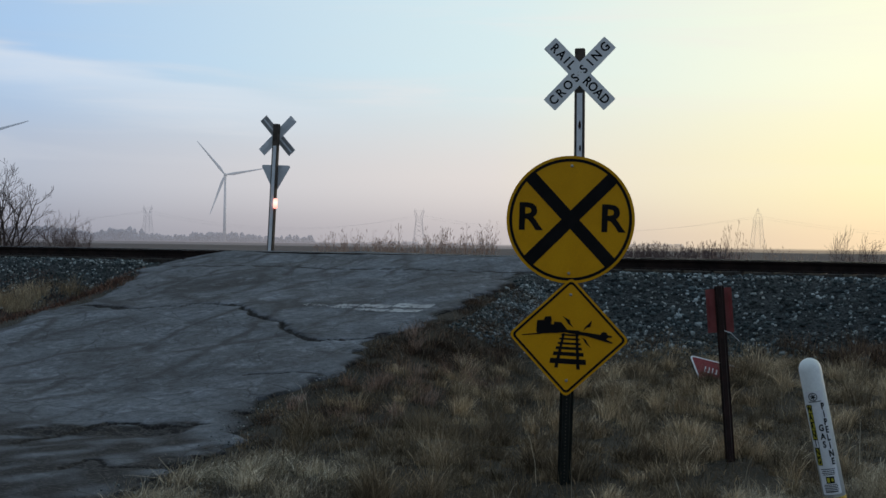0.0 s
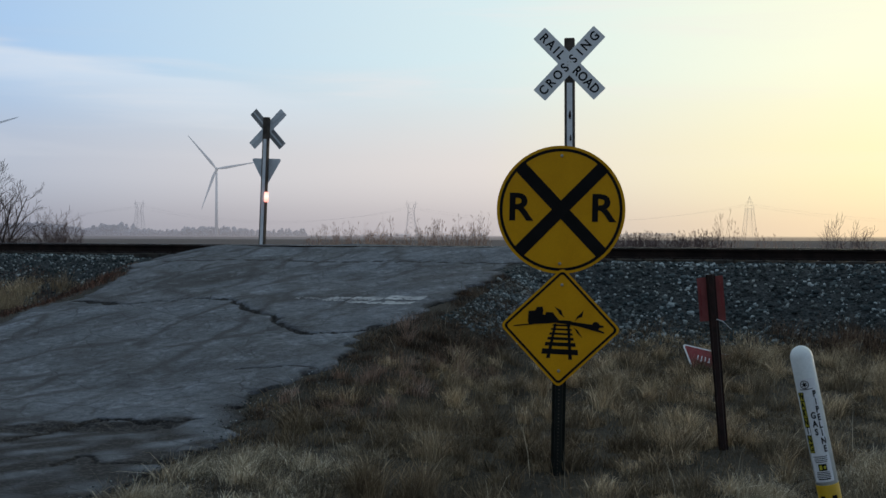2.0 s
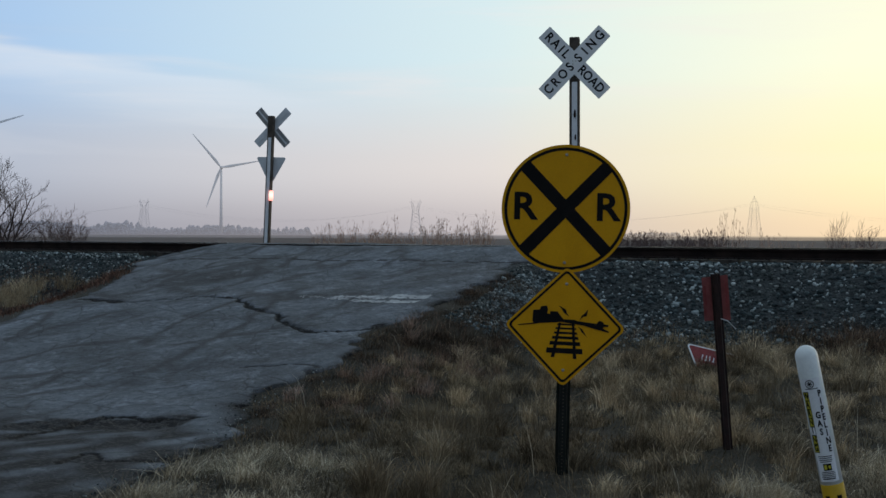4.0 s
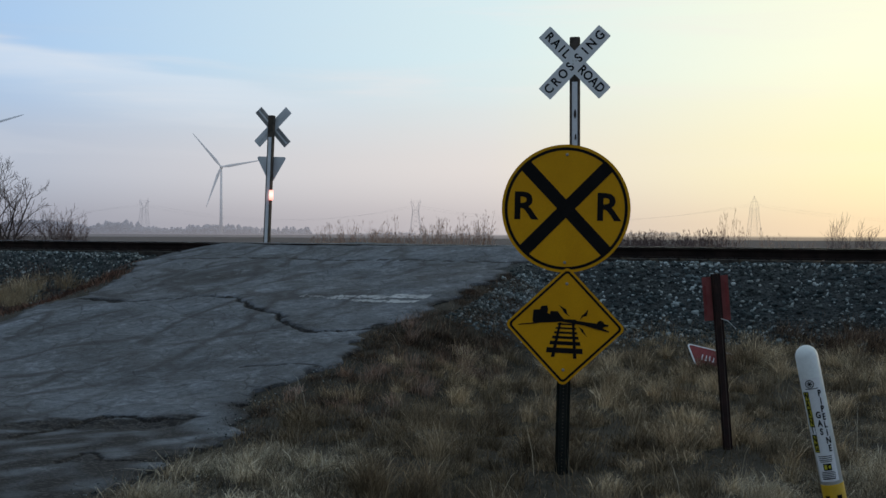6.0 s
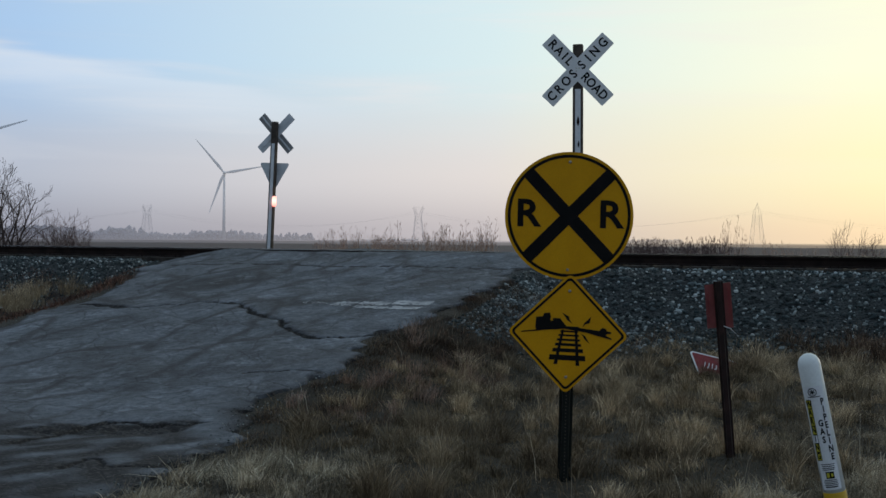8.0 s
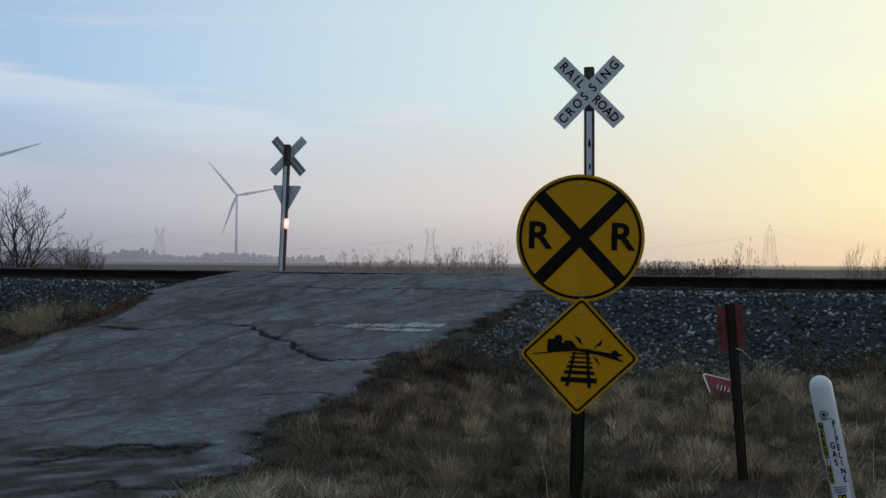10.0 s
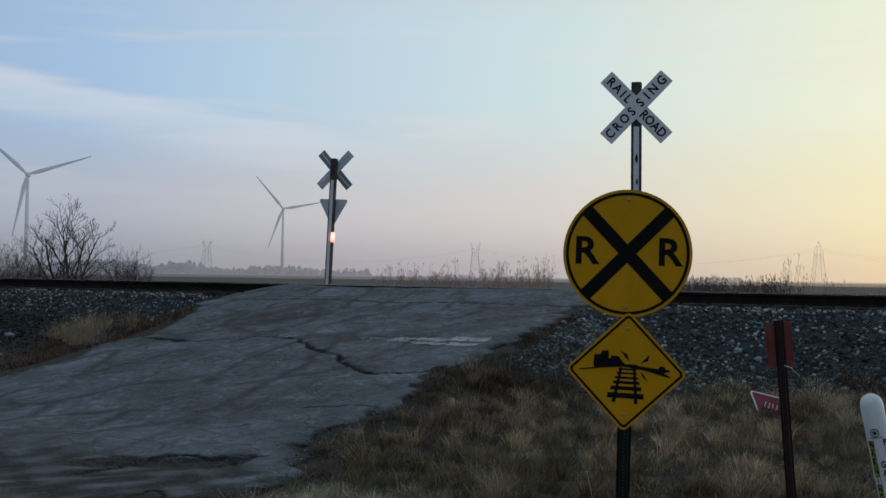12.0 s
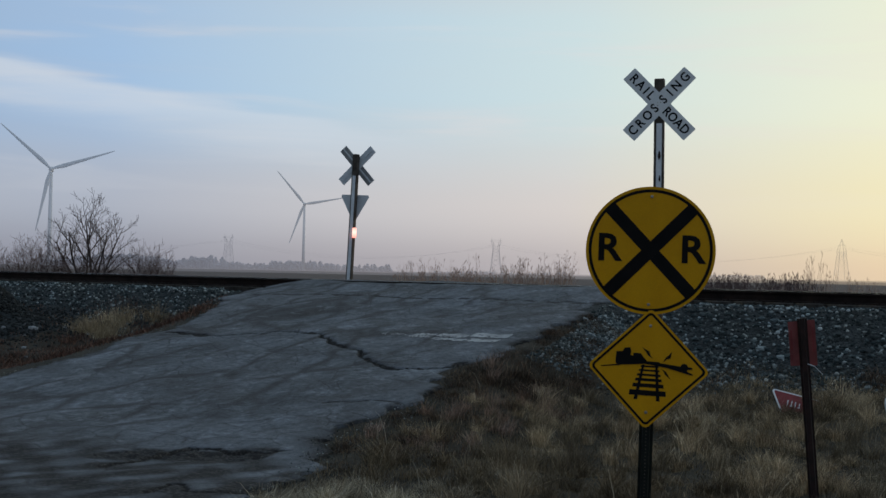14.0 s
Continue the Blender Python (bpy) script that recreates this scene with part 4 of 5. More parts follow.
# ---------------------------------------------------------------- gas pipeline marker
def pipeline_marker():
    base, top = Vector((1.819, 5.0, 0.0)), Vector((1.547, 5.0, 1.29))
    length = (top - base).length
    t = thing("pipeline_marker", upright(base, top, (-0.30, -1, 0)), "leaning white and yellow plastic gas pipeline marker post", "marker post")
    r = 0.0465
    split = length - 0.59
    dome = [(0.0, r)] + [(r * math.sin(a), r * math.cos(a)) for a in (0.35, 0.7, 1.0, 1.25, 1.45, 1.56)]
    zs = [split, length - r] + [length - r + s for s, c_ in dome[1:]]
    rs = [r, r] + [max(c_, 0.001) for s, c_ in dome[1:]]
    part("upper_tube", Form().tube([(0, 0, z) for z in zs], rs, 32), PLASTIC_WHITE, t, "white plastic tube with a domed end", True)
    low_tube = part("lower_tube", Form().tube([(0, 0, -0.4), (0, 0, split - 0.002), (0, 0, split)], [r + 0.0008, r + 0.0008, r], 32), PLASTIC_YELLOW, t, "yellow plastic tube", True)

    def bend(fm, off):
        fm.v = [((r + off - y) * math.sin(x / r), -(r + off - y) * math.cos(x / r), z) for x, y, z in fm.v]
        return fm

    def patch(x0, x1, z0, z1):
        fm, n = Form(), 12
        vv = [(x0 + (x1 - x0) * i / n, 0, z) for i in range(n + 1) for z in (z0, z1)]
        return fm.add(vv, [(2 * i, 2 * i + 2, 2 * i + 3, 2 * i + 1) for i in range(n)])

    top_s, end_s = length - 0.135, length - 0.575
    label = part("label", bend(patch(-0.048, 0.034, end_s, top_s), 0.0012), STICKER, t, "white warning label with black lettering")
    warn = part("warning_strip", bend(patch(-0.046, -0.022, length - 0.45, length - 0.19), 0.0022), BLACK, label, "black strip with yellow letters")
    for i, ch in enumerate("WARNING"):
        z = length - 0.208 - i * 0.037
        part("warning_tile", bend(patch(-0.0445, -0.0235, z - 0.017, z + 0.015), 0.003), STICKER_YELLOW if i not in (4,) else STICKER, warn)
        part("letter", bend(moved(letters(ch, 0.036, 0, 0.0003, 0.0012, 0.72), pose(-0.034, 0, z)), 0.004), BLACK, warn)
    for i, ch in enumerate("PIPELINE"):
        part("letter", bend(moved(letters(ch, 0.038, 0, 0.0003, 0.0013, 0.68), pose(0.021, 0, length - 0.202 - i * 0.0335)), 0.003), BLACK, label)
    for i, ch in enumerate("GAS"):
        part("letter", bend(moved(letters(ch, 0.038, 0, 0.0003, 0.0013, 0.68), pose(0.0, 0, length - 0.292 - i * 0.0355)), 0.003), BLACK, label)
    ring = Form().ring(circle(0.0175, 24), circle(0.0145, 24), -0.0004, 0.0)
    part("emblem", bend(moved(ring, pose(-0.01, 0, length - 0.158)), 0.003), BLACK, label)
    for a in (20, 80, 140):
        part("emblem_mark", bend(moved(Form().plate([(-0.011, -0.002), (0.011, -0.002), (0.011, 0.002), (-0.011, 0.002)], -0.0004, 0), pose(-0.01, 0, length - 0.158, 0, a, 0)), 0.003), BLACK, label)
    for i, (w, z) in enumerate(((0.05, 0.180), (0.056, 0.468), (0.05, 0.476), (0.052, 0.484), (0.046, 0.491), (0.05, 0.535), (0.056, 0.542), (0.054, 0.549), (0.056, 0.556), (0.05, 0.565))):
        part("text_bar", bend(patch(-0.006 - w / 2, -0.006 + w / 2, length - z, length - z + (0.005 if i > 8 else 0.003)), 0.003), BLACK, label)
    part("symbol", bend(patch(-0.02, 0.012, length - 0.527, length - 0.498), 0.003), BLACK, label)
    part("symbol_face", bend(patch(-0.016, -0.006, length - 0.522, length - 0.503), 0.004), STICKER_YELLOW, label)
    part("symbol_face", bend(patch(0.0, 0.008, length - 0.519, length - 0.506), 0.004), STICKER_YELLOW, label)
    for x in (-0.028, 0.02):
        part("text_bar", bend(patch(x - 0.01, x + 0.01, split - 0.075, split - 0.045), 0.003), BLACK, low_tube)


pipeline_marker()


# ---------------------------------------------------------------- grass and weeds
def blades(name, u, v, h, width, mat, label, flop=0.5, category="grass", heading=None, tone=None):
    """Thin curved ribbons, one for each root."""
    n = len(u)
    x, y = to_xy(u, v)
    z = ground_z(u, v) - 0.01
    a = rng.uniform(0, 2 * np.pi, n) if heading is None else heading
    lean = np.abs(rng.normal(0, flop, n)) + 0.08
    side = a + np.pi / 2 + rng.normal(0, 0.7, n)
    curl = rng.normal(0, 0.42, n) * h
    cx, cy = -np.sin(a) * curl, np.cos(a) * curl
    pts = np.zeros((n, 7, 3))
    for k, (s, wd) in enumerate(((0.0, 1.0), (0.38, 0.85), (0.74, 0.55))):
        out = lean * h * s ** 1.8
        hz = h * s * (1 - 0.30 * lean * s)
        for e, sg in enumerate((-1, 1)):
            pts[:, 2 * k + e, 0] = x + np.cos(a) * out + cx * s * s + sg * np.cos(side) * width * wd
            pts[:, 2 * k + e, 1] = y + np.sin(a) * out + cy * s * s + sg * np.sin(side) * width * wd
            pts[:, 2 * k + e, 2] = z + hz
    pts[:, 6, 0], pts[:, 6, 1], pts[:, 6, 2] = x + np.cos(a) * lean * h + cx, y + np.sin(a) * lean * h + cy, z + h * np.clip(1 - 0.52 * lean, 0.16, 1)
    tri = np.array([[0, 1, 3], [0, 3, 2], [2, 3, 5], [2, 5, 4], [4, 5, 6]])
    ff = (tri[None] + (np.arange(n) * 7)[:, None, None]).reshape(-1, 3)
    ob = new(name, mesh_from_arrays(name, pts.reshape(-1, 3), ff, [mat], False))
    tone = np.clip(0.5 + 0.3 * wave_noise(x, y, 0.7, 51), 0, 1) if tone is None else tone
    tone = np.clip(tone + 130 * np.clip(width - 0.0017, 0, 0.0025), 0, 1.0)   # broad straws take a paler tone than the fine blades
    ob.data.attributes.new("tone", "FLOAT", "POINT").data.foreach_set("value", np.repeat(tone, 7).astype(np.float32))
    return tagged(ob, label, category, kind="stuff")


def straw(n, fine, broad):
    """Half widths of blades: mostly fine, a few broad straws."""
    return fine + (broad - fine) * rng.random(n) ** 4


def tussocks(cu, cv, per, spread, h_lo, h_hi, matted=0.6):
    """Roots of blades gathered into tufts, with a height for each and a way to lean: matted tufts lie one way, loose ones spread."""
    n = len(cu)
    size = rng.uniform(0.55, 1.5, n)
    ids = np.repeat(np.arange(n), per)
    du, dv = rng.normal(0, spread, len(ids)) * size[ids], rng.normal(0, spread, len(ids)) * size[ids]
    tall = (h_lo + (h_hi - h_lo) * rng.random(n) ** 1.8)[ids] * rng.uniform(0.35, 1.1, len(ids)) ** 0.8
    dx, dy = to_xy(du, dv)
    lie = 2.6 * wave_noise(cu, cv, 1.3, 62) + rng.normal(0, 0.8, n)
    one_way = rng.random(len(ids)) < matted
    head = np.where(one_way, lie[ids] + rng.normal(0, 0.55, len(ids)), np.arctan2(dy, dx) + rng.normal(0, 1.1, len(ids)))
    clump = wave_noise(cu, cv, 0.8, 61)
    tall = tall * np.clip(1.05 + 0.4 * clump, 0.55, 1.35)[ids]
    tone = np.clip(0.95 * rng.beta(0.8, 0.9, n) + 0.03 + 0.34 * clump, 0.0, 1.0)
    return cu[ids] + du, cv[ids] + dv, tall, head, np.clip(tone[ids] + rng.normal(0, 0.18, len(ids)), 0, 1)


def in_right_verge(u, v, margin=0.12):
    x, y = to_xy(u, v)
    return (v > road_right(u) + margin) & (y > 5.6) & (x < 0.44 * y + 0.8)


def verge():
    n = 3000
    u, v = rng.uniform(5.0, 17.5, n), rng.uniform(-7.4, 3.5, n)
    x, y = to_xy(u, v)
    edge = v - road_right(u)
    ok = in_right_verge(u, v, 0.06)
    rim = (u > 8.0) & (edge < np.where(u > 12.2, 1.2, 0.5) + 0.2 * wave_noise(x, y, 0.8, 36))      # a low dark rim along the asphalt
    dark = ok & ((edge < 1.7 + 0.5 * wave_noise(x, y, 1.3, 31)) & (u > 9.3) & (rng.random(n) < 0.5) | rim)
    frosty = ok & ~dark & (((u < 8.2 + 0.8 * wave_noise(x, y, 1.5, 32)) & (edge < 1.5)) | ((v > -1.5 + 0.8 * wave_noise(x, y, 1.2, 34)) & (u < 12.0)))
    stony = ((u > 14.0) & (edge < 2.4)) | ((u > 13.0) & (edge < 0.5))
    dark, ok = dark & ~stony, ok & ~stony
    tan = ok & ~dark & ~frosty & (wave_noise(x, y, 0.9, 33) > -0.55) & (u < 15.9 + 0.35 * wave_noise(x, y, 1.6, 35))
    # tall tufts left out along the camera's line of sight to the sign posts
    bare = np.zeros(n, dtype=bool)
    for px, py in ((0.883, 8.48), (2.31, 9.46)):
        bare |= (np.abs(x - px * y / py) < 0.3) & (y < py + 0.1) & (y > py - 1.5)
    tan, frosty = tan & ~bare, frosty & ~bare
    wu, wv, wh, wd, wt = tussocks(u[tan], v[tan], 190, 0.05, 0.09, 0.31, 0.4)
    wt = wt * np.where((wv < -2.6) & (wu < 10.2), 0.66, 1.0)
    blades("verge_grass", wu, wv, wh, straw(len(wu), 0.0007, 0.0034), GRASS_TAN, "tufts of dry tan winter grass on the verge", 0.52, heading=wd, tone=wt)
    wu, wv, wh, wd, wt = tussocks(u[frosty], v[frosty], 190, 0.07, 0.08, 0.24, 0.7)
    wt = np.where(wv > -1.9, 0.34 + 0.64 * wt, 0.14 + 0.86 * wt)
    blades("frosted_grass", wu, wv, wh, straw(len(wu), 0.0006, 0.003), GRASS_FROST, "flattened pale frosted grass on the verge", 1.1, heading=wd, tone=wt)
    wu, wv, wh, wd, wt = tussocks(u[dark], v[dark], 125, 0.07, 0.06, 0.24)
    wh = wh * np.where(wv - road_right(wu) < 0.5, 0.5, 1.0)
    keep = wv > road_right(wu) - 0.05
    wu, wv, wh, wd, wt = wu[keep], wv[keep], wh[keep], wd[keep], wt[keep]
    blades("verge_weeds", wu, wv, wh, straw(len(wu), 0.0009, 0.0036), WEED_DARK, "dark red-brown dead weeds beside the asphalt", 0.8, category="weeds", heading=wd, tone=wt)
    # short matted litter between the tufts
    n = 65000
    u, v = rng.uniform(5.0, 17.4, n), rng.uniform(-7.4, 3.5, n)
    ok = in_right_verge(u, v, 0.02) & ~((u > 13.6) & (v < road_right(u) + 2.0))
    u, v = u[ok], v[ok]
    blades("grass_litter", u, v, rng.uniform(0.03, 0.15, len(u)) * (0.8 + 0.4 * wave_noise(u, v, 0.9, 52)), rng.uniform(0.0015, 0.0035, len(u)), LITTER, "short matted dead grass on the verge soil", 1.2)
    # a few taller seed stalks
    n = 900
    u, v = rng.uniform(6.0, 16.8, n), rng.uniform(-6.8, 3.5, n)
    ok = in_right_verge(u, v, 0.4)
    u, v = u[ok], v[ok]
    blades("seed_stalks", u, v, rng.uniform(0.3, 0.5, len(u)), np.full(len(u), 0.0016), GRASS_FROST, "thin pale seed stalks standing out of the grass", 0.25)
    # grass grown over the foot of the fallen sign
    cu, cv = to_uv(rng.uniform(3.1, 3.85, 26), rng.uniform(14.35, 14.62, 26))
    wu, wv, wh, wd, wt = tussocks(cu, cv, 50, 0.07, 0.07, 0.17)
    blades("sign_grass", wu, wv, wh, rng.uniform(0.0015, 0.003, len(wu)), GRASS_TAN, "dry tan grass grown over the fallen sign", 0.5, heading=wd, tone=wt * 0.8)
    cu, cv = to_uv(rng.uniform(3.5, 4.0, 22), rng.uniform(14.4, 14.75, 22))
    wu, wv, wh, wd, wt = tussocks(cu, cv, 60, 0.07, 0.22, 0.38)
    blades("sign_grass", wu, wv, wh, rng.uniform(0.0015, 0.003, len(wu)), GRASS_TAN, "tall dry grass beside the fallen sign", 0.5, heading=wd, tone=wt * 0.8)
    # low dark weeds on the soil shoulder up to the ballast
    u = rng.uniform(12.6, 17.2, 330)
    v = road_right(u) + rng.uniform(0.05, 1.5, 330)
    wu, wv, wh, wd, wt = tussocks(u, v, 80, 0.08, 0.04, 0.17)
    blades("shoulder_weeds", wu, wv, wh, straw(len(wu), 0.0009, 0.0032), WEED_DARK, "low dark dead weeds on the road shoulder", 0.7, category="weeds", heading=wd, tone=wt * 0.75)
    # rust-coloured stalks among the dark weeds
    n = 200
    u, v = rng.uniform(9.3, 13.4, n), rng.uniform(-7.4, 3.5, n)
    off = v - road_right(u)
    ok = (off > 0.15) & (off < 1.7)
    wu, wv, wh, wd, wt = tussocks(u[ok], v[ok], 70, 0.06, 0.12, 0.34)
    blades("rusty_weeds", wu, wv, wh, rng.uniform(0.001, 0.0024, len(wu)), WEED_TAN, "thin rust-brown dead stalks beside the asphalt", 0.5, category="weeds", heading=wd)
    # thinner grass over the rest of the verge
    n = 620
    u, v = rng.uniform(-7.0, 7.0, n), rng.uniform(-4.9, 7.0, n)
    x, y = to_xy(u, v)
    ok = ~in_right_verge(u, v, -0.06) & (v > road_right(u) + 0.2) & (np.hypot(x, y) > 0.8)
    wu, wv, wh, wd, wt = tussocks(u[ok], v[ok], 34, 0.12, 0.08, 0.25)
    blades("verge_turf", wu, wv, wh, rng.uniform(0.003, 0.006, len(wu)), GRASS_TAN, "short dry winter grass on the verge", 0.8, heading=wd, tone=wt)
    # tufts at the foot of the ballast
    n = 150
    u, v = rng.uniform(15.6, 16.7, n), rng.uniform(-5.5, 3.8, n)
    wu, wv, wh, wd, wt = tussocks(u, v, 34, 0.1, 0.06, 0.2)
    blades("ballast_grass", wu, wv, wh, rng.uniform(0.002, 0.004, len(wu)), GRASS_TAN, "sparse dry grass at the foot of the ballast", 0.5, heading=wd, tone=wt)


def toe_brush():
    """Dark dead brush where the ballast runs out into the verge."""
    v = np.concatenate([rng.normal(-1.75, 0.55, 70), rng.normal(2.0, 0.8, 40), rng.uniform(-5.0, 3.5, 30)])
    u = 16.6 + rng.normal(0, 0.32, len(v))
    wu, wv, wh, wd, wt = tussocks(u, v, 70, 0.1, 0.1, 0.4, 0.2)
    blades("toe_brush", wu, wv, wh, rng.uniform(0.0015, 0.003, len(wu)), WEED_DARK, "dark red-brown dead brush at the foot of the ballast", 0.5, category="weeds", heading=wd, tone=wt)


def left_verge():
    n = 520
    u, v = rng.uniform(12.3, 18.3, n), rng.uniform(-20.5, -13.6, n)
    ok = (v < road_left(u) - 0.15) & (v > road_left(u) - 3.6) & (u - 12.3 < 0.9 * (road_left(u) - v) + 5.2)
    u, v = u[ok], v[ok]
    x, y = to_xy(u, v)
    pale = (np.hypot((u - 17.2) / 0.55, (v + 17.6) / 0.6) < 1) | (np.hypot(u - 15.4, v + 18.4) < 0.35)
    more_u = np.concatenate([u[pale], rng.normal(17.3, 0.22, 20), rng.normal(17.7, 0.15, 5)])
    more_v = np.concatenate([v[pale], rng.normal(-17.75, 0.36, 20), rng.normal(-16.4, 0.25, 5)])
    wu, wv, wh, wd, wt = tussocks(more_u, more_v, 90, 0.12, 0.12, 0.5, 0.3)
    wt = 0.42 + 0.5 * wt
    blades("roadside_grass", wu, wv, wh, rng.uniform(0.0016, 0.0035, len(wu)), GRASS_TAN, "tall tan grass tufts between road and ballast", 0.6, heading=wd, tone=wt)
    heap_side = ((u - 16.4) / 1.2) ** 2 + ((v + 20.4) / 1.8) ** 2 < 1
    low_ = ~pale & ~heap_side
    wu, wv, wh, wd, wt = tussocks(u[low_], v[low_], 46, 0.16, 0.07, 0.2)
    blades("roadside_weeds", wu, wv, wh, rng.uniform(0.0025, 0.006, len(wu)), WEED_RED, "dark low dead weeds beside the road", 0.7, category="weeds", heading=wd, tone=wt)
    n = 9000
    u, v = rng.uniform(11.5, 18.0, n), rng.uniform(-21.5, -13.4, n)
    ok = (v < road_left(u) - 0.05) & (((u - 16.4) / 1.2) ** 2 + ((v + 20.4) / 1.8) ** 2 > 1)
    u, v = u[ok], v[ok]
    blades("roadside_litter", u, v, rng.uniform(0.04, 0.12, len(u)), rng.uniform(0.003, 0.006, len(u)), WEED_RED, "matted red-brown dead stalks beside the road", 1.0, category="weeds")


verge()
toe_brush()
left_verge()


def weed_patch(name, xs, ys, heights, label, thick=0.006, heads=True, mat=None, spread=0.35):
    """Standing dead stalks with side twigs and small seed heads."""
    r = random.Random(len(xs) + int(100 * abs(xs[0])))
    fm = Form()
    for x, y, h in zip(xs, ys, heights):
        u, v = to_uv(x, y)
        z = float(ground_z(np.array(u), np.array(v)))
        dx, dy = r.uniform(-0.16, 0.16) * h, r.uniform(-0.16, 0.16) * h
        p = [Vector((x, y, z - 0.05)), Vector((x + dx * 0.35, y + dy * 0.35, z + h * 0.5)), Vector((x + dx, y + dy, z + h))]
        fm.tube(p, [thick, thick * 0.8, thick * 0.4], 4, caps=False)
        for k in range(r.randint(6, 13)):
            s = r.uniform(0.35, 0.98)
            q = p[0].lerp(p[2], s)
            e = q + Vector((r.uniform(-1, 1), r.uniform(-0.6, 0.6), r.uniform(0.35, 1.2))) * (spread * h * 0.3 * (1.15 - s))
            fm.tube([q, q.lerp(e, 0.5) + Vector((0, 0, -0.01)), e], [thick * 0.6, thick * 0.5, thick * 0.3], 3, caps=False)
            if heads:
                fm.tube([e - Vector((0, 0, 0.02)), e, e + Vector((r.uniform(-0.02, 0.02), 0, 0.045))], [thick * 0.3, thick * 1.5, thick * 0.2], 4, caps=False)
    ob = new(name, fm.mesh(name, [mat or WEED_TAN]))
    return tagged(ob, label, "weeds", kind="stuff")


def far_weeds():
    r = random.Random(12)

    def spread_of(n, x0, x1, d, hs, jit=1.6):
        xs = [r.uniform(x0, x1) for _ in range(n)]
        return xs, [d + r.uniform(-jit, jit) for _ in range(n)], [hs(x) for x in xs]

    def tall(x):
        bump = math.exp(-((x + 1.6) / 0.3) ** 2) * 0.5 + math.exp(-((x + 3.0) / 0.5) ** 2) * 0.3
        return r.uniform(0.75, 1.3) * (1 + 0.3 * bump) + (r.random() < 0.16) * r.uniform(0.1, 0.35)
    xs, ys, hs = spread_of(290, -3.7, 1.6, 34.5, tall)
    weed_patch("field_weeds", xs, ys, hs, "tall dead weeds standing beyond the crossing", 0.0043, spread=0.75)
    xs, ys, hs = spread_of(210, 4.6, 7.2, 31.0, lambda x: r.uniform(0.6, 0.93))
    weed_patch("field_weeds", xs, ys, hs, "dark dead weeds standing beyond the rails", 0.004, mat=TWIG, spread=0.5)
    xs, ys, hs = spread_of(150, 4.4, 7.6, 30.5, lambda x: r.uniform(0.5, 0.84) * (1.1 - 0.06 * abs(x - 5.6)))
    weed_patch("field_weeds", xs, ys, hs, "low dark brown dead brush beyond the rails", 0.0042, mat=TWIG, spread=0.6)
    xs, ys, hs = spread_of(46, 7.0, 10.4, 32.0, lambda x: r.uniform(0.7, 1.1))
    weed_patch("field_weeds", xs, ys, hs, "sparse dead weeds standing beyond the rails", 0.004, spread=0.6)
    xs, ys, hs = spread_of(9, 7.72, 7.95, 32.0, lambda x: r.uniform(1.2, 1.55), 0.2)
    weed_patch("field_weeds", xs, ys, hs, "single branching dead weed beyond the rails", 0.0035, spread=0.8)
    xs, ys, hs = spread_of(80, 10.6, 15.5, 32.0, lambda x: r.uniform(0.7, 1.05))
    weed_patch("field_weeds", xs, ys, hs, "dead weeds in a loose row beyond the rails", 0.004, spread=0.6)
    n = 18000
    x, y = rng.uniform(-30, 20, n), rng.uniform(26, 40, n)
    u, v = to_uv(x, y)
    ok = (u > 24.0) & ((v > road_right(u) + 0.2) | (v < road_left(u) - 0.2))
    u, v = u[ok], v[ok]
    blades("field_edge_grass", u, v, rng.uniform(0.25, 0.95, len(u)) * (0.75 + 0.35 * wave_noise(u, v, 2.0, 41)), rng.uniform(0.004, 0.008, len(u)), WEED_TAN, "brown rank grass along the field edge", 0.3)


far_weeds()


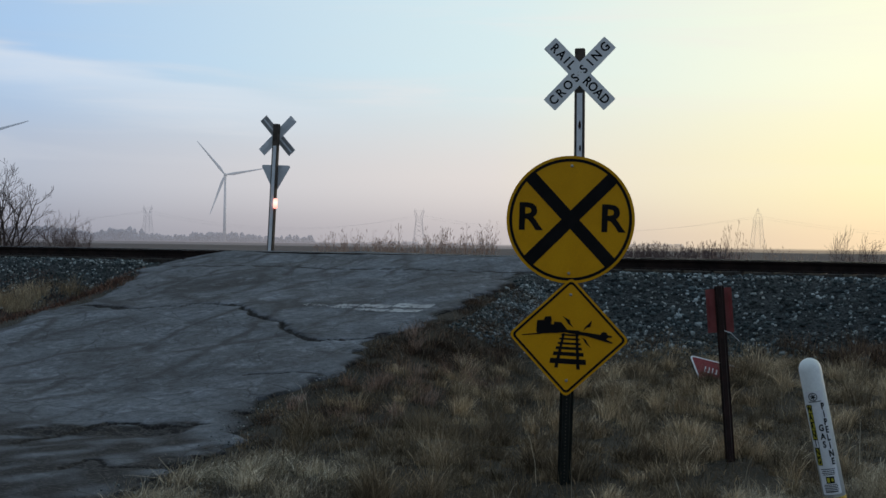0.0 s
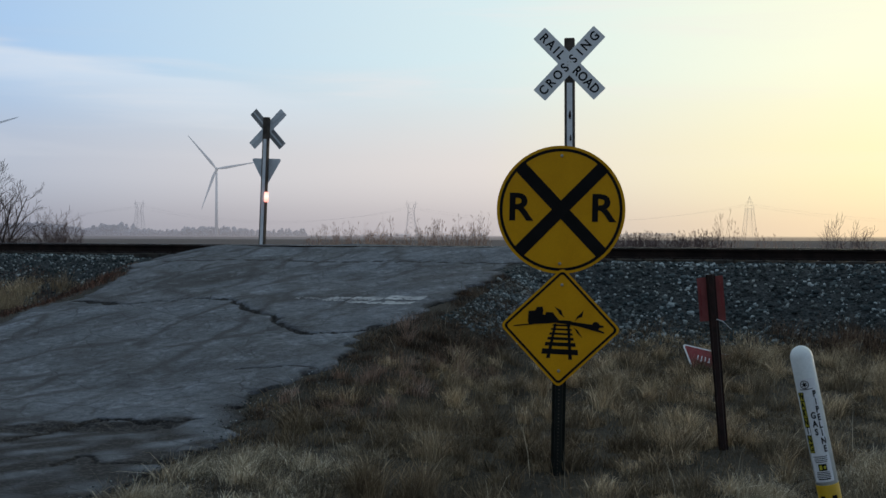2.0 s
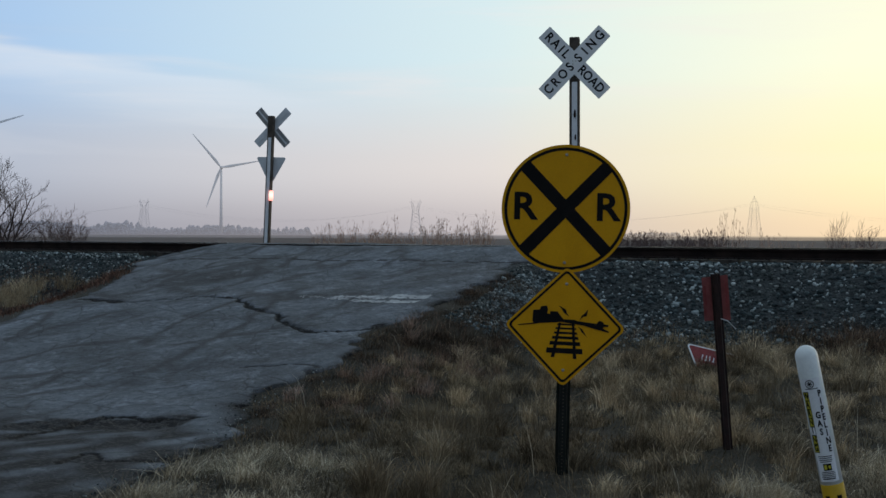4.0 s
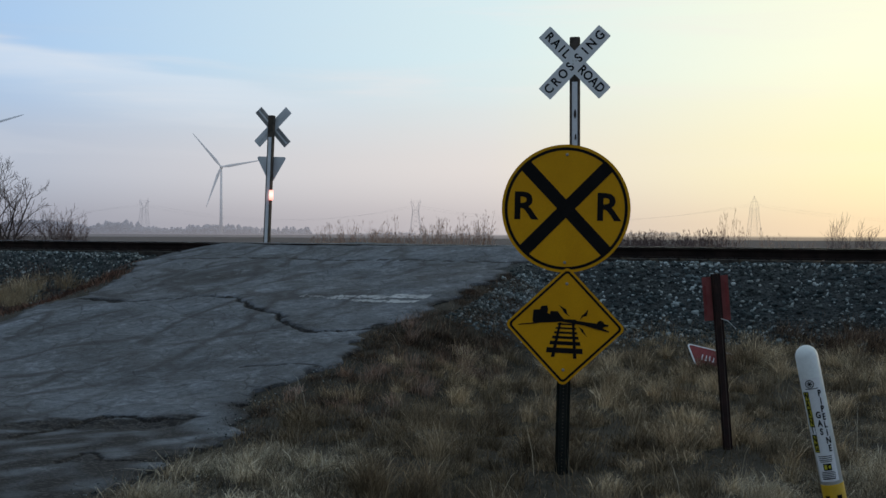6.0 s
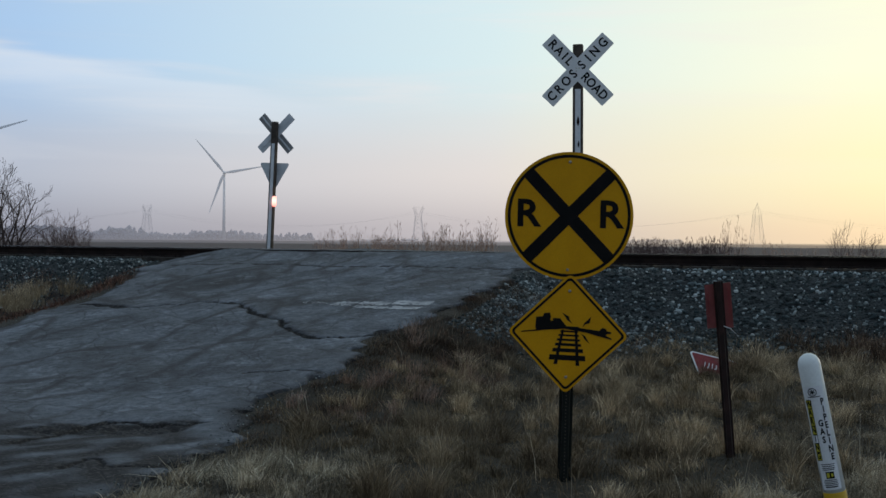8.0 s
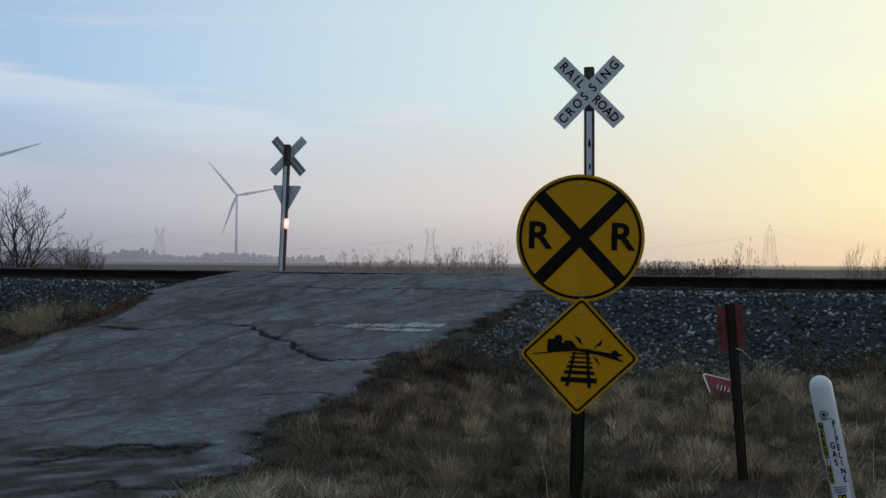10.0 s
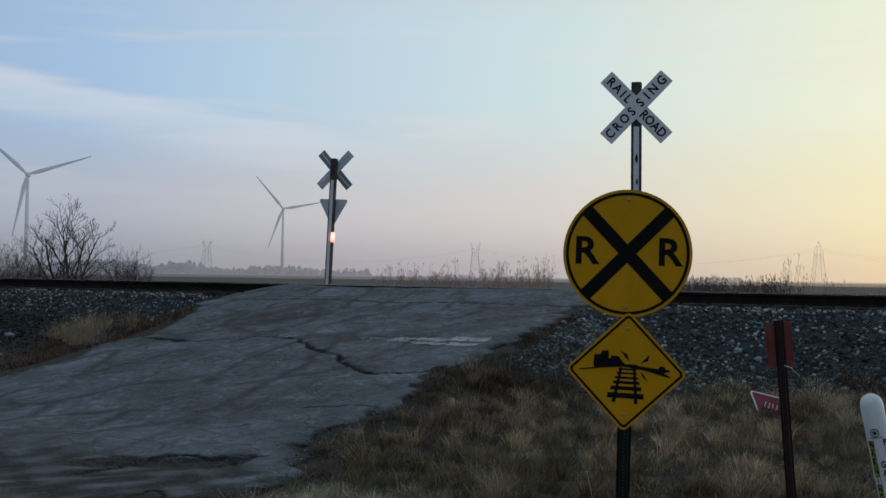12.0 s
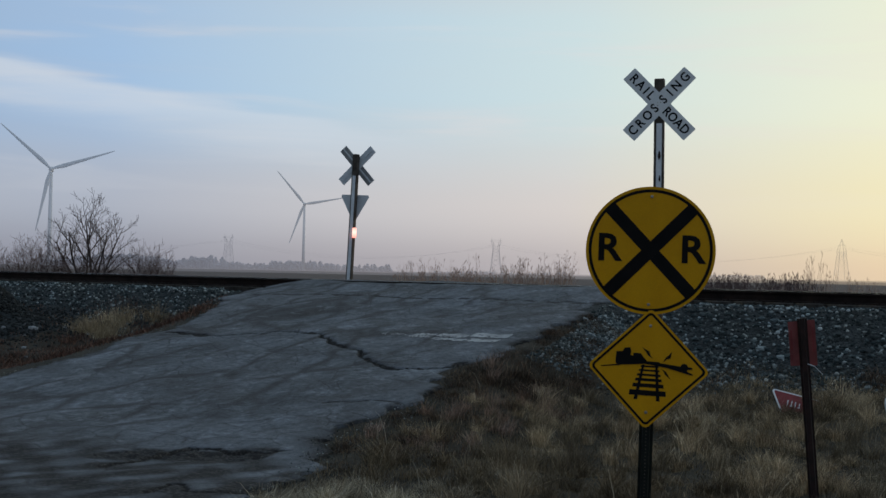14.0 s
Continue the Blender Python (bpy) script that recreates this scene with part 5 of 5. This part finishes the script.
# ---------------------------------------------------------------- bare shrubs beyond the track
def bare_tree(name, x, y, height, width, stems, label, seed, bark, twig, depth=5, base_r=0.05, thin=0.0028):
    r = random.Random(seed)
    u, v = to_uv(x, y)
    z = float(ground_z(np.array(u), np.array(v)))
    t = thing(name, Matrix.Translation((x, y, z)), label, "tree" if height > 3 else "shrub")
    wood, fine = Form(), Form()

    def grow(p, d, length, rad, level):
        pts, rads, q, e = [p], [rad], p.copy(), d.copy()
        n = (7, 6, 4, 3)[min(level, 3)]
        for k in range(n):
            e = (e + Vector((r.uniform(-1, 1), r.uniform(-1, 1), r.uniform(-0.6, 0.8) + 0.25)) * 0.15).normalized()
            q = q + e * (length / n)
            pts.append(q.copy())
            rads.append(max(rad * (1 - 0.75 * (k + 1) / n), thin))
        (wood if level < 1 else fine).tube(pts, rads, 7 if level < 1 else 5 if level < 2 else 3, caps=level < 1)
        if level >= depth:
            return
        many = (6, 5, 3, 2)[min(level, 3)]
        for k in range(many):
            s = min(0.98, (0.25, 0.2, 0.15, 0.1)[min(level, 3)] + 0.75 * (k + r.uniform(0.1, 0.9)) / many)
            j = min(int(s * n), n - 1)
            w = pts[j].lerp(pts[j + 1], s * n - j)
            along = (pts[j + 1] - pts[j]).normalized()
            turn = along.orthogonal().normalized()
            turn.rotate(Matrix.Rotation(2.4 * k + r.uniform(-0.6, 0.6), 3, along))
            dd = (along * 0.78 + turn * r.uniform(0.5, 0.75) + Vector((0, 0, 0.08))).normalized()
            grow(w, dd, length * r.uniform(0.4, 0.62) * (1.15 - 0.5 * s), rads[j] * r.uniform(0.5, 0.7) + 0.001, level + 1)

    lean_most = math.atan(0.85 * width / height)
    for k in range(stems):
        a = math.pi * k + r.uniform(-0.9, 0.9)
        lean = lean_most * (0.15 + 0.85 * (k + 0.5) / stems)
        d = Vector((math.cos(a) * math.sin(lean), math.sin(a) * math.sin(lean), math.cos(lean)))
        grow(Vector((math.cos(a) * 0.05, math.sin(a) * 0.05, -0.1)), d, height * r.uniform(0.7, 0.9), base_r * r.uniform(0.65, 1.0), 0)
    part("trunk", wood, bark, t, "dark bare trunk and limbs", True)
    tagged(part("crown", fine, twig, t, "fine leafless twigs"), kind="stuff")
    return t


bare_tree("bare_tree", -15.6, 42, 3.5, 4.6, 6, "leafless bushy tree standing beyond the track", 27, BARK, BARK, 3, 0.07, 0.0055)
for k, (x, y, h, w) in enumerate(((-17.9, 42.5, 2.2, 1.7), (-17.0, 41.5, 1.9, 1.5), (-18.9, 43, 2.0, 1.5), (-13.7, 42.5, 2.0, 1.4), (-13.0, 42, 1.6, 1.2), (-16.2, 41.6, 1.6, 1.5), (-14.6, 41.6, 1.6, 1.5), (-20.2, 43, 1.9, 1.6))):
    bare_tree("bare_shrub", x, y, h, w, 10, "low red-brown leafless shrub beyond the track", 40 + k, TWIG, TWIG, 2, 0.015, 0.0042)
bare_tree("bare_shrub", 10.95, 32.0, 1.75, 0.9, 6, "small leafless shrub in the field edge", 60, TWIG, TWIG, 2, 0.009)
bare_tree("bare_shrub", 11.7, 32.5, 1.4, 0.7, 4, "small leafless shrub in the field edge", 61, TWIG, TWIG, 2, 0.008)


# ---------------------------------------------------------------- the distance
def wind_turbine(x, y, hub_z, blade_len, turn, yaw):
    t = thing("wind_turbine", Matrix.Translation((x, y, 0.62)) @ pose(0, 0, 0, 0, 0, yaw), "tall white three-bladed wind turbine in morning haze", "wind turbine", "wind turbines")
    h = hub_z - 0.62
    part("tower", Form().tube([(0, 0, -1), (0, 0, h * 0.4), (0, 0, h - 1.5)], [2.1, 1.7, 1.2], 20), TURBINE, t, "tapering white tower", True)
    part("nacelle", Form().box((-1.8, -3.5, h - 1.8), (1.8, 6.5, h + 1.9), 0, 0.7), TURBINE, t)
    part("hub", Form().tube([(0, -3.4, h), (0, -4.6, h), (0, -5.8, h), (0, -6.4, h)], [1.7, 1.75, 1.2, 0.2], 16), TURBINE, t, "", True)
    fm = Form()
    st = ((0.0, 0.9, 0.9), (0.04, 0.9, 0.85), (0.1, 1.3, 0.7), (0.2, 1.75, 0.5), (0.45, 1.25, 0.32), (0.75, 0.75, 0.2), (0.96, 0.42, 0.1), (1.0, 0.12, 0.05))
    ring = 12
    for s, chord, thick in st:
        for k in range(ring):
            a = 2 * math.pi * k / ring
            fm.v.append((chord * math.cos(a) + 0.35 * (chord - 1.0), -4.6 - 2.2 * s * s + thick * math.sin(a), s * blade_len))
    for i in range(len(st) - 1):
        for k in range(ring):
            j = (k + 1) % ring
            fm.f.append((i * ring + k, i * ring + j, (i + 1) * ring + j, (i + 1) * ring + k))
            fm.m.append(0)
    me = fm.mesh("blade", [TURBINE], True)
    for k in range(3):
        b = new("blade", me)
        b.parent = t
        b.matrix_basis = Matrix.Translation((0, 0, h)) @ pose(0, 0, 0, 0, turn + 120 * k, 0)


wind_turbine(-382.98, 942, 79.19, 52.5, 72, 18)
wind_turbine(-266.85, 1446, 81.98, 52.5, -40, 8)


def pylon(x, y, h, yaw, wide, label):
    """A lattice mast with two horns and a cross-arm."""
    t = thing("power_pylon", Matrix.Translation((x, y, 0.62)) @ pose(0, 0, 0, 0, 0, yaw), label, "power pylon", "power pylons")
    b, waist = 0.15 * h, 0.085 * h
    levels = [0, 0.16, 0.31, 0.44, 0.55, 0.64, 0.72]
    m_r = 0.13
    corner = ((-1, -1), (1, -1), (1, 1), (-1, 1))

    def half(s):
        return b + (waist - b) * min(s / 0.64, 1.0)

    def at_(s, c):
        return (c[0] * half(s), c[1] * half(s) * 0.8, s * h)

    for c in corner:
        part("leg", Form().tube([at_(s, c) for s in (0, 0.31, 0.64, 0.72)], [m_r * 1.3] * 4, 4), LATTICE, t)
    lace = Form()
    for s0, s1 in zip(levels[:-1], levels[1:]):
        for i in range(4):
            p, q = corner[i], corner[(i + 1) % 4]
            lace.tube([at_(s0, p), at_(s1, q)], [m_r * 0.7] * 2, 3)
            lace.tube([at_(s0, q), at_(s1, p)], [m_r * 0.7] * 2, 3)
    tagged(part("lacing", lace, LATTICE, t), kind="stuff")
    top = 0.72 * h
    if wide:
        for sx in (-1, 1):
            horn = Form()
            for sy in (-1, 1):
                horn.tube([(sx * waist, sy * waist * 0.8, top), (sx * 0.125 * h, sy * 0.6, 0.86 * h), (sx * 0.12 * h, 0, h)], [m_r, m_r, m_r * 0.8], 4)
                horn.tube([(sx * waist * 0.2, sy * 0.6, top), (sx * 0.10 * h, sy * 0.6, 0.9 * h)], [m_r, m_r], 4)
                horn.tube([(sx * waist, sy * 0.7, 0.76 * h), (sx * 0.06 * h, sy * 0.6, 0.86 * h)], [m_r * 0.8] * 2, 3)
            part("horn", horn, LATTICE, t)
        arm = Form()
        for sy in (-0.6, 0.6):
            arm.tube([(-0.17 * h, 0, 0.9 * h), (-0.1 * h, sy, 0.93 * h), (0.1 * h, sy, 0.93 * h), (0.17 * h, 0, 0.9 * h)], [m_r * 0.8] * 4, 4)
            arm.tube([(-0.17 * h, 0, 0.9 * h), (-0.1 * h, sy, 0.88 * h), (0.1 * h, sy, 0.88 * h), (0.17 * h, 0, 0.9 * h)], [m_r * 0.8] * 4, 4)
        part("cross_arm", arm, LATTICE, t)
    else:
        cap = Form()
        for c in corner:
            cap.tube([at_(0.72, c), (0, 0, h)], [m_r, m_r * 0.9], 4)
        part("peak", cap, LATTICE, t)
        part("cross_arm", Form().tube([(0, -0.2 * h, 0.84 * h), (0, 0, 0.87 * h), (0, 0.2 * h, 0.84 * h)], [m_r] * 3, 4), LATTICE, t)


pylon(-349.3, 1400, 42.0, -14, True, "hazy steel lattice pylon with two horns")
pylon(-28.7, 1400, 43.2, -6, True, "hazy steel lattice pylon with two horns")
pylon(318.4, 1200, 41.9, 12, False, "slender hazy steel lattice pylon seen edge on")


def power_line(p, q, sag):
    fm = Form()
    pts = []
    for i in range(25):
        s = i / 24
        w = Vector(p).lerp(Vector(q), s)
        w.z -= sag * 4 * s * (1 - s)
        pts.append(w)
    fm.tube(pts, [0.06] * 25, 3)
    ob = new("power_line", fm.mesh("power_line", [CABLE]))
    tagged(ob, "thin sagging overhead cable between lattice pylons", "power cable", "power lines")


knots = ((-820, 1480, 37.0), (-349.3, 1400, 35.0), (-28.7, 1400, 35.0), (318.4, 1200, 34.0), (700, 1150, 35.0))
for p, q in zip(knots[:-1], knots[1:]):
    for dy, dz, sag in ((-6, 0.0, 19.0), (6, 0.0, 17.0)):
        power_line((p[0] + dy, p[1], p[2] + dz), (q[0] + dy, q[1], q[2] + dz), sag)


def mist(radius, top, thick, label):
    """An added see-through sheet glowing in the sky's colour, painting morning mist over the far field and thinning
    upwards.
    """
    m = bpy.data.materials.new("glowing_haze")
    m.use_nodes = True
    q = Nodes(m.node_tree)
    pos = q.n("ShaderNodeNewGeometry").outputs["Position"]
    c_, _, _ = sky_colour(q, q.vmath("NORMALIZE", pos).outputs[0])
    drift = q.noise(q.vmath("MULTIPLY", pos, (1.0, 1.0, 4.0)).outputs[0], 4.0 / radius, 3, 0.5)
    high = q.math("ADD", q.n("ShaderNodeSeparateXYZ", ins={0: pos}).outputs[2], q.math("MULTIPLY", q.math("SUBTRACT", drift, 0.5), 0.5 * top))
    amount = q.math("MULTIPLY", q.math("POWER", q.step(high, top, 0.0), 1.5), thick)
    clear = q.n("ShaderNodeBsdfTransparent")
    # haze put in as emission; everything beyond the sheet turns paler
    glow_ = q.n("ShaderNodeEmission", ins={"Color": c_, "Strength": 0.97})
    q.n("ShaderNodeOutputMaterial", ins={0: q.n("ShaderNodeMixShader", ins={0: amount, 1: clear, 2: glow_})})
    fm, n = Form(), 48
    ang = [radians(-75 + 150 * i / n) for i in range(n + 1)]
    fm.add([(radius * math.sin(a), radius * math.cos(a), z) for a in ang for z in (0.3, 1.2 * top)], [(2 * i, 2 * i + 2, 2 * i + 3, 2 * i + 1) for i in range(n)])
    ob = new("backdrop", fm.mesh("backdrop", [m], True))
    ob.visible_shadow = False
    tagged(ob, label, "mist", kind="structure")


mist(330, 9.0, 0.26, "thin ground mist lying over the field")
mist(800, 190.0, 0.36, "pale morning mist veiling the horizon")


def far_woods(name, x0, x1, y, count, h_lo, h_hi, label, seed):
    """A far line of bare crowns: many small uneven clumps on thin trunks."""
    r = np.random.default_rng(seed)
    base, faces = ico_base()
    pts, ff, k = [], [], 0
    for i in range(count):
        x = r.uniform(x0, x1)
        yy = y + r.uniform(-60, 60)
        h = r.uniform(h_lo, h_hi) * (0.7 + 0.6 * abs(math.sin(x * 0.021 + seed)))
        for j in range(13):
            s = r.uniform(0.02, 1.0)
            c = np.array([x + r.normal(0, h * 0.2) * (1.25 - s), yy + r.normal(0, 2), s * h * 0.92])
            q = base * (1 + r.uniform(-0.4, 0.4, (len(base), 1))) * h * r.uniform(0.1, 0.2) * np.array([1.0, 1.0, 1.25]) + c
            pts.append(q)
            ff.append(faces + k)
            k += len(base)
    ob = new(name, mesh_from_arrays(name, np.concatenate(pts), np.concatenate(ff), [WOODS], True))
    return tagged(ob, label, "woods", kind="stuff")


far_woods("far_woods", -660, -425, 1650, 300, 9, 14, "pale frosted edge of a taller wood on the horizon", 4)
far_woods("far_woods", -640, -390, 1650, 380, 6, 9, "pale frosted belt of bare woods on the horizon", 3)
far_woods("far_woods", -420, -190, 1700, 230, 5, 11, "pale frosted row of bare trees on the horizon", 5)
far_woods("far_woods", -180, 90, 2300, 110, 3, 5, "faint hazy hedge line on the horizon", 6)
far_woods("far_woods", 225, 320, 1600, 120, 3, 5, "pale hazy copse on the horizon", 8)


# ---------------------------------------------------------------- larger stones lying on the ballast, piece by piece
def large_ballast_stones(count):
    r = random.Random(21)
    base, faces = ico_base()
    shapes = []
    for k in range(8):
        kk = [1 + r.uniform(-0.28, 0.25) for _ in base]
        fm = Form().add([(p[0] * a * 1.25, p[1] * a, p[2] * a * 0.72) for p, a in zip(base, kk)], [tuple(int(i) for i in f_) for f_ in faces])
        shapes.append(fm.mesh("stone", [PIECE_STONE]))
    bed = bpy.data.objects["track_ballast"]
    for k in range(count):
        u, v = r.uniform(16.2, 18.9), r.uniform(-7.0, -0.6)
        x, y = to_xy(u, v)
        size = r.uniform(0.034, 0.055)
        ob = new("stone", shapes[k % 8])
        ob.parent = bed
        ob.matrix_basis = Matrix.Translation((x, y, float(ground_z(np.array(u), np.array(v))) + size * 0.25)) @ pose(0, 0, 0, r.uniform(-25, 25), r.uniform(-25, 25), r.uniform(0, 360)) @ Matrix.Scale(size, 4)


large_ballast_stones(260)
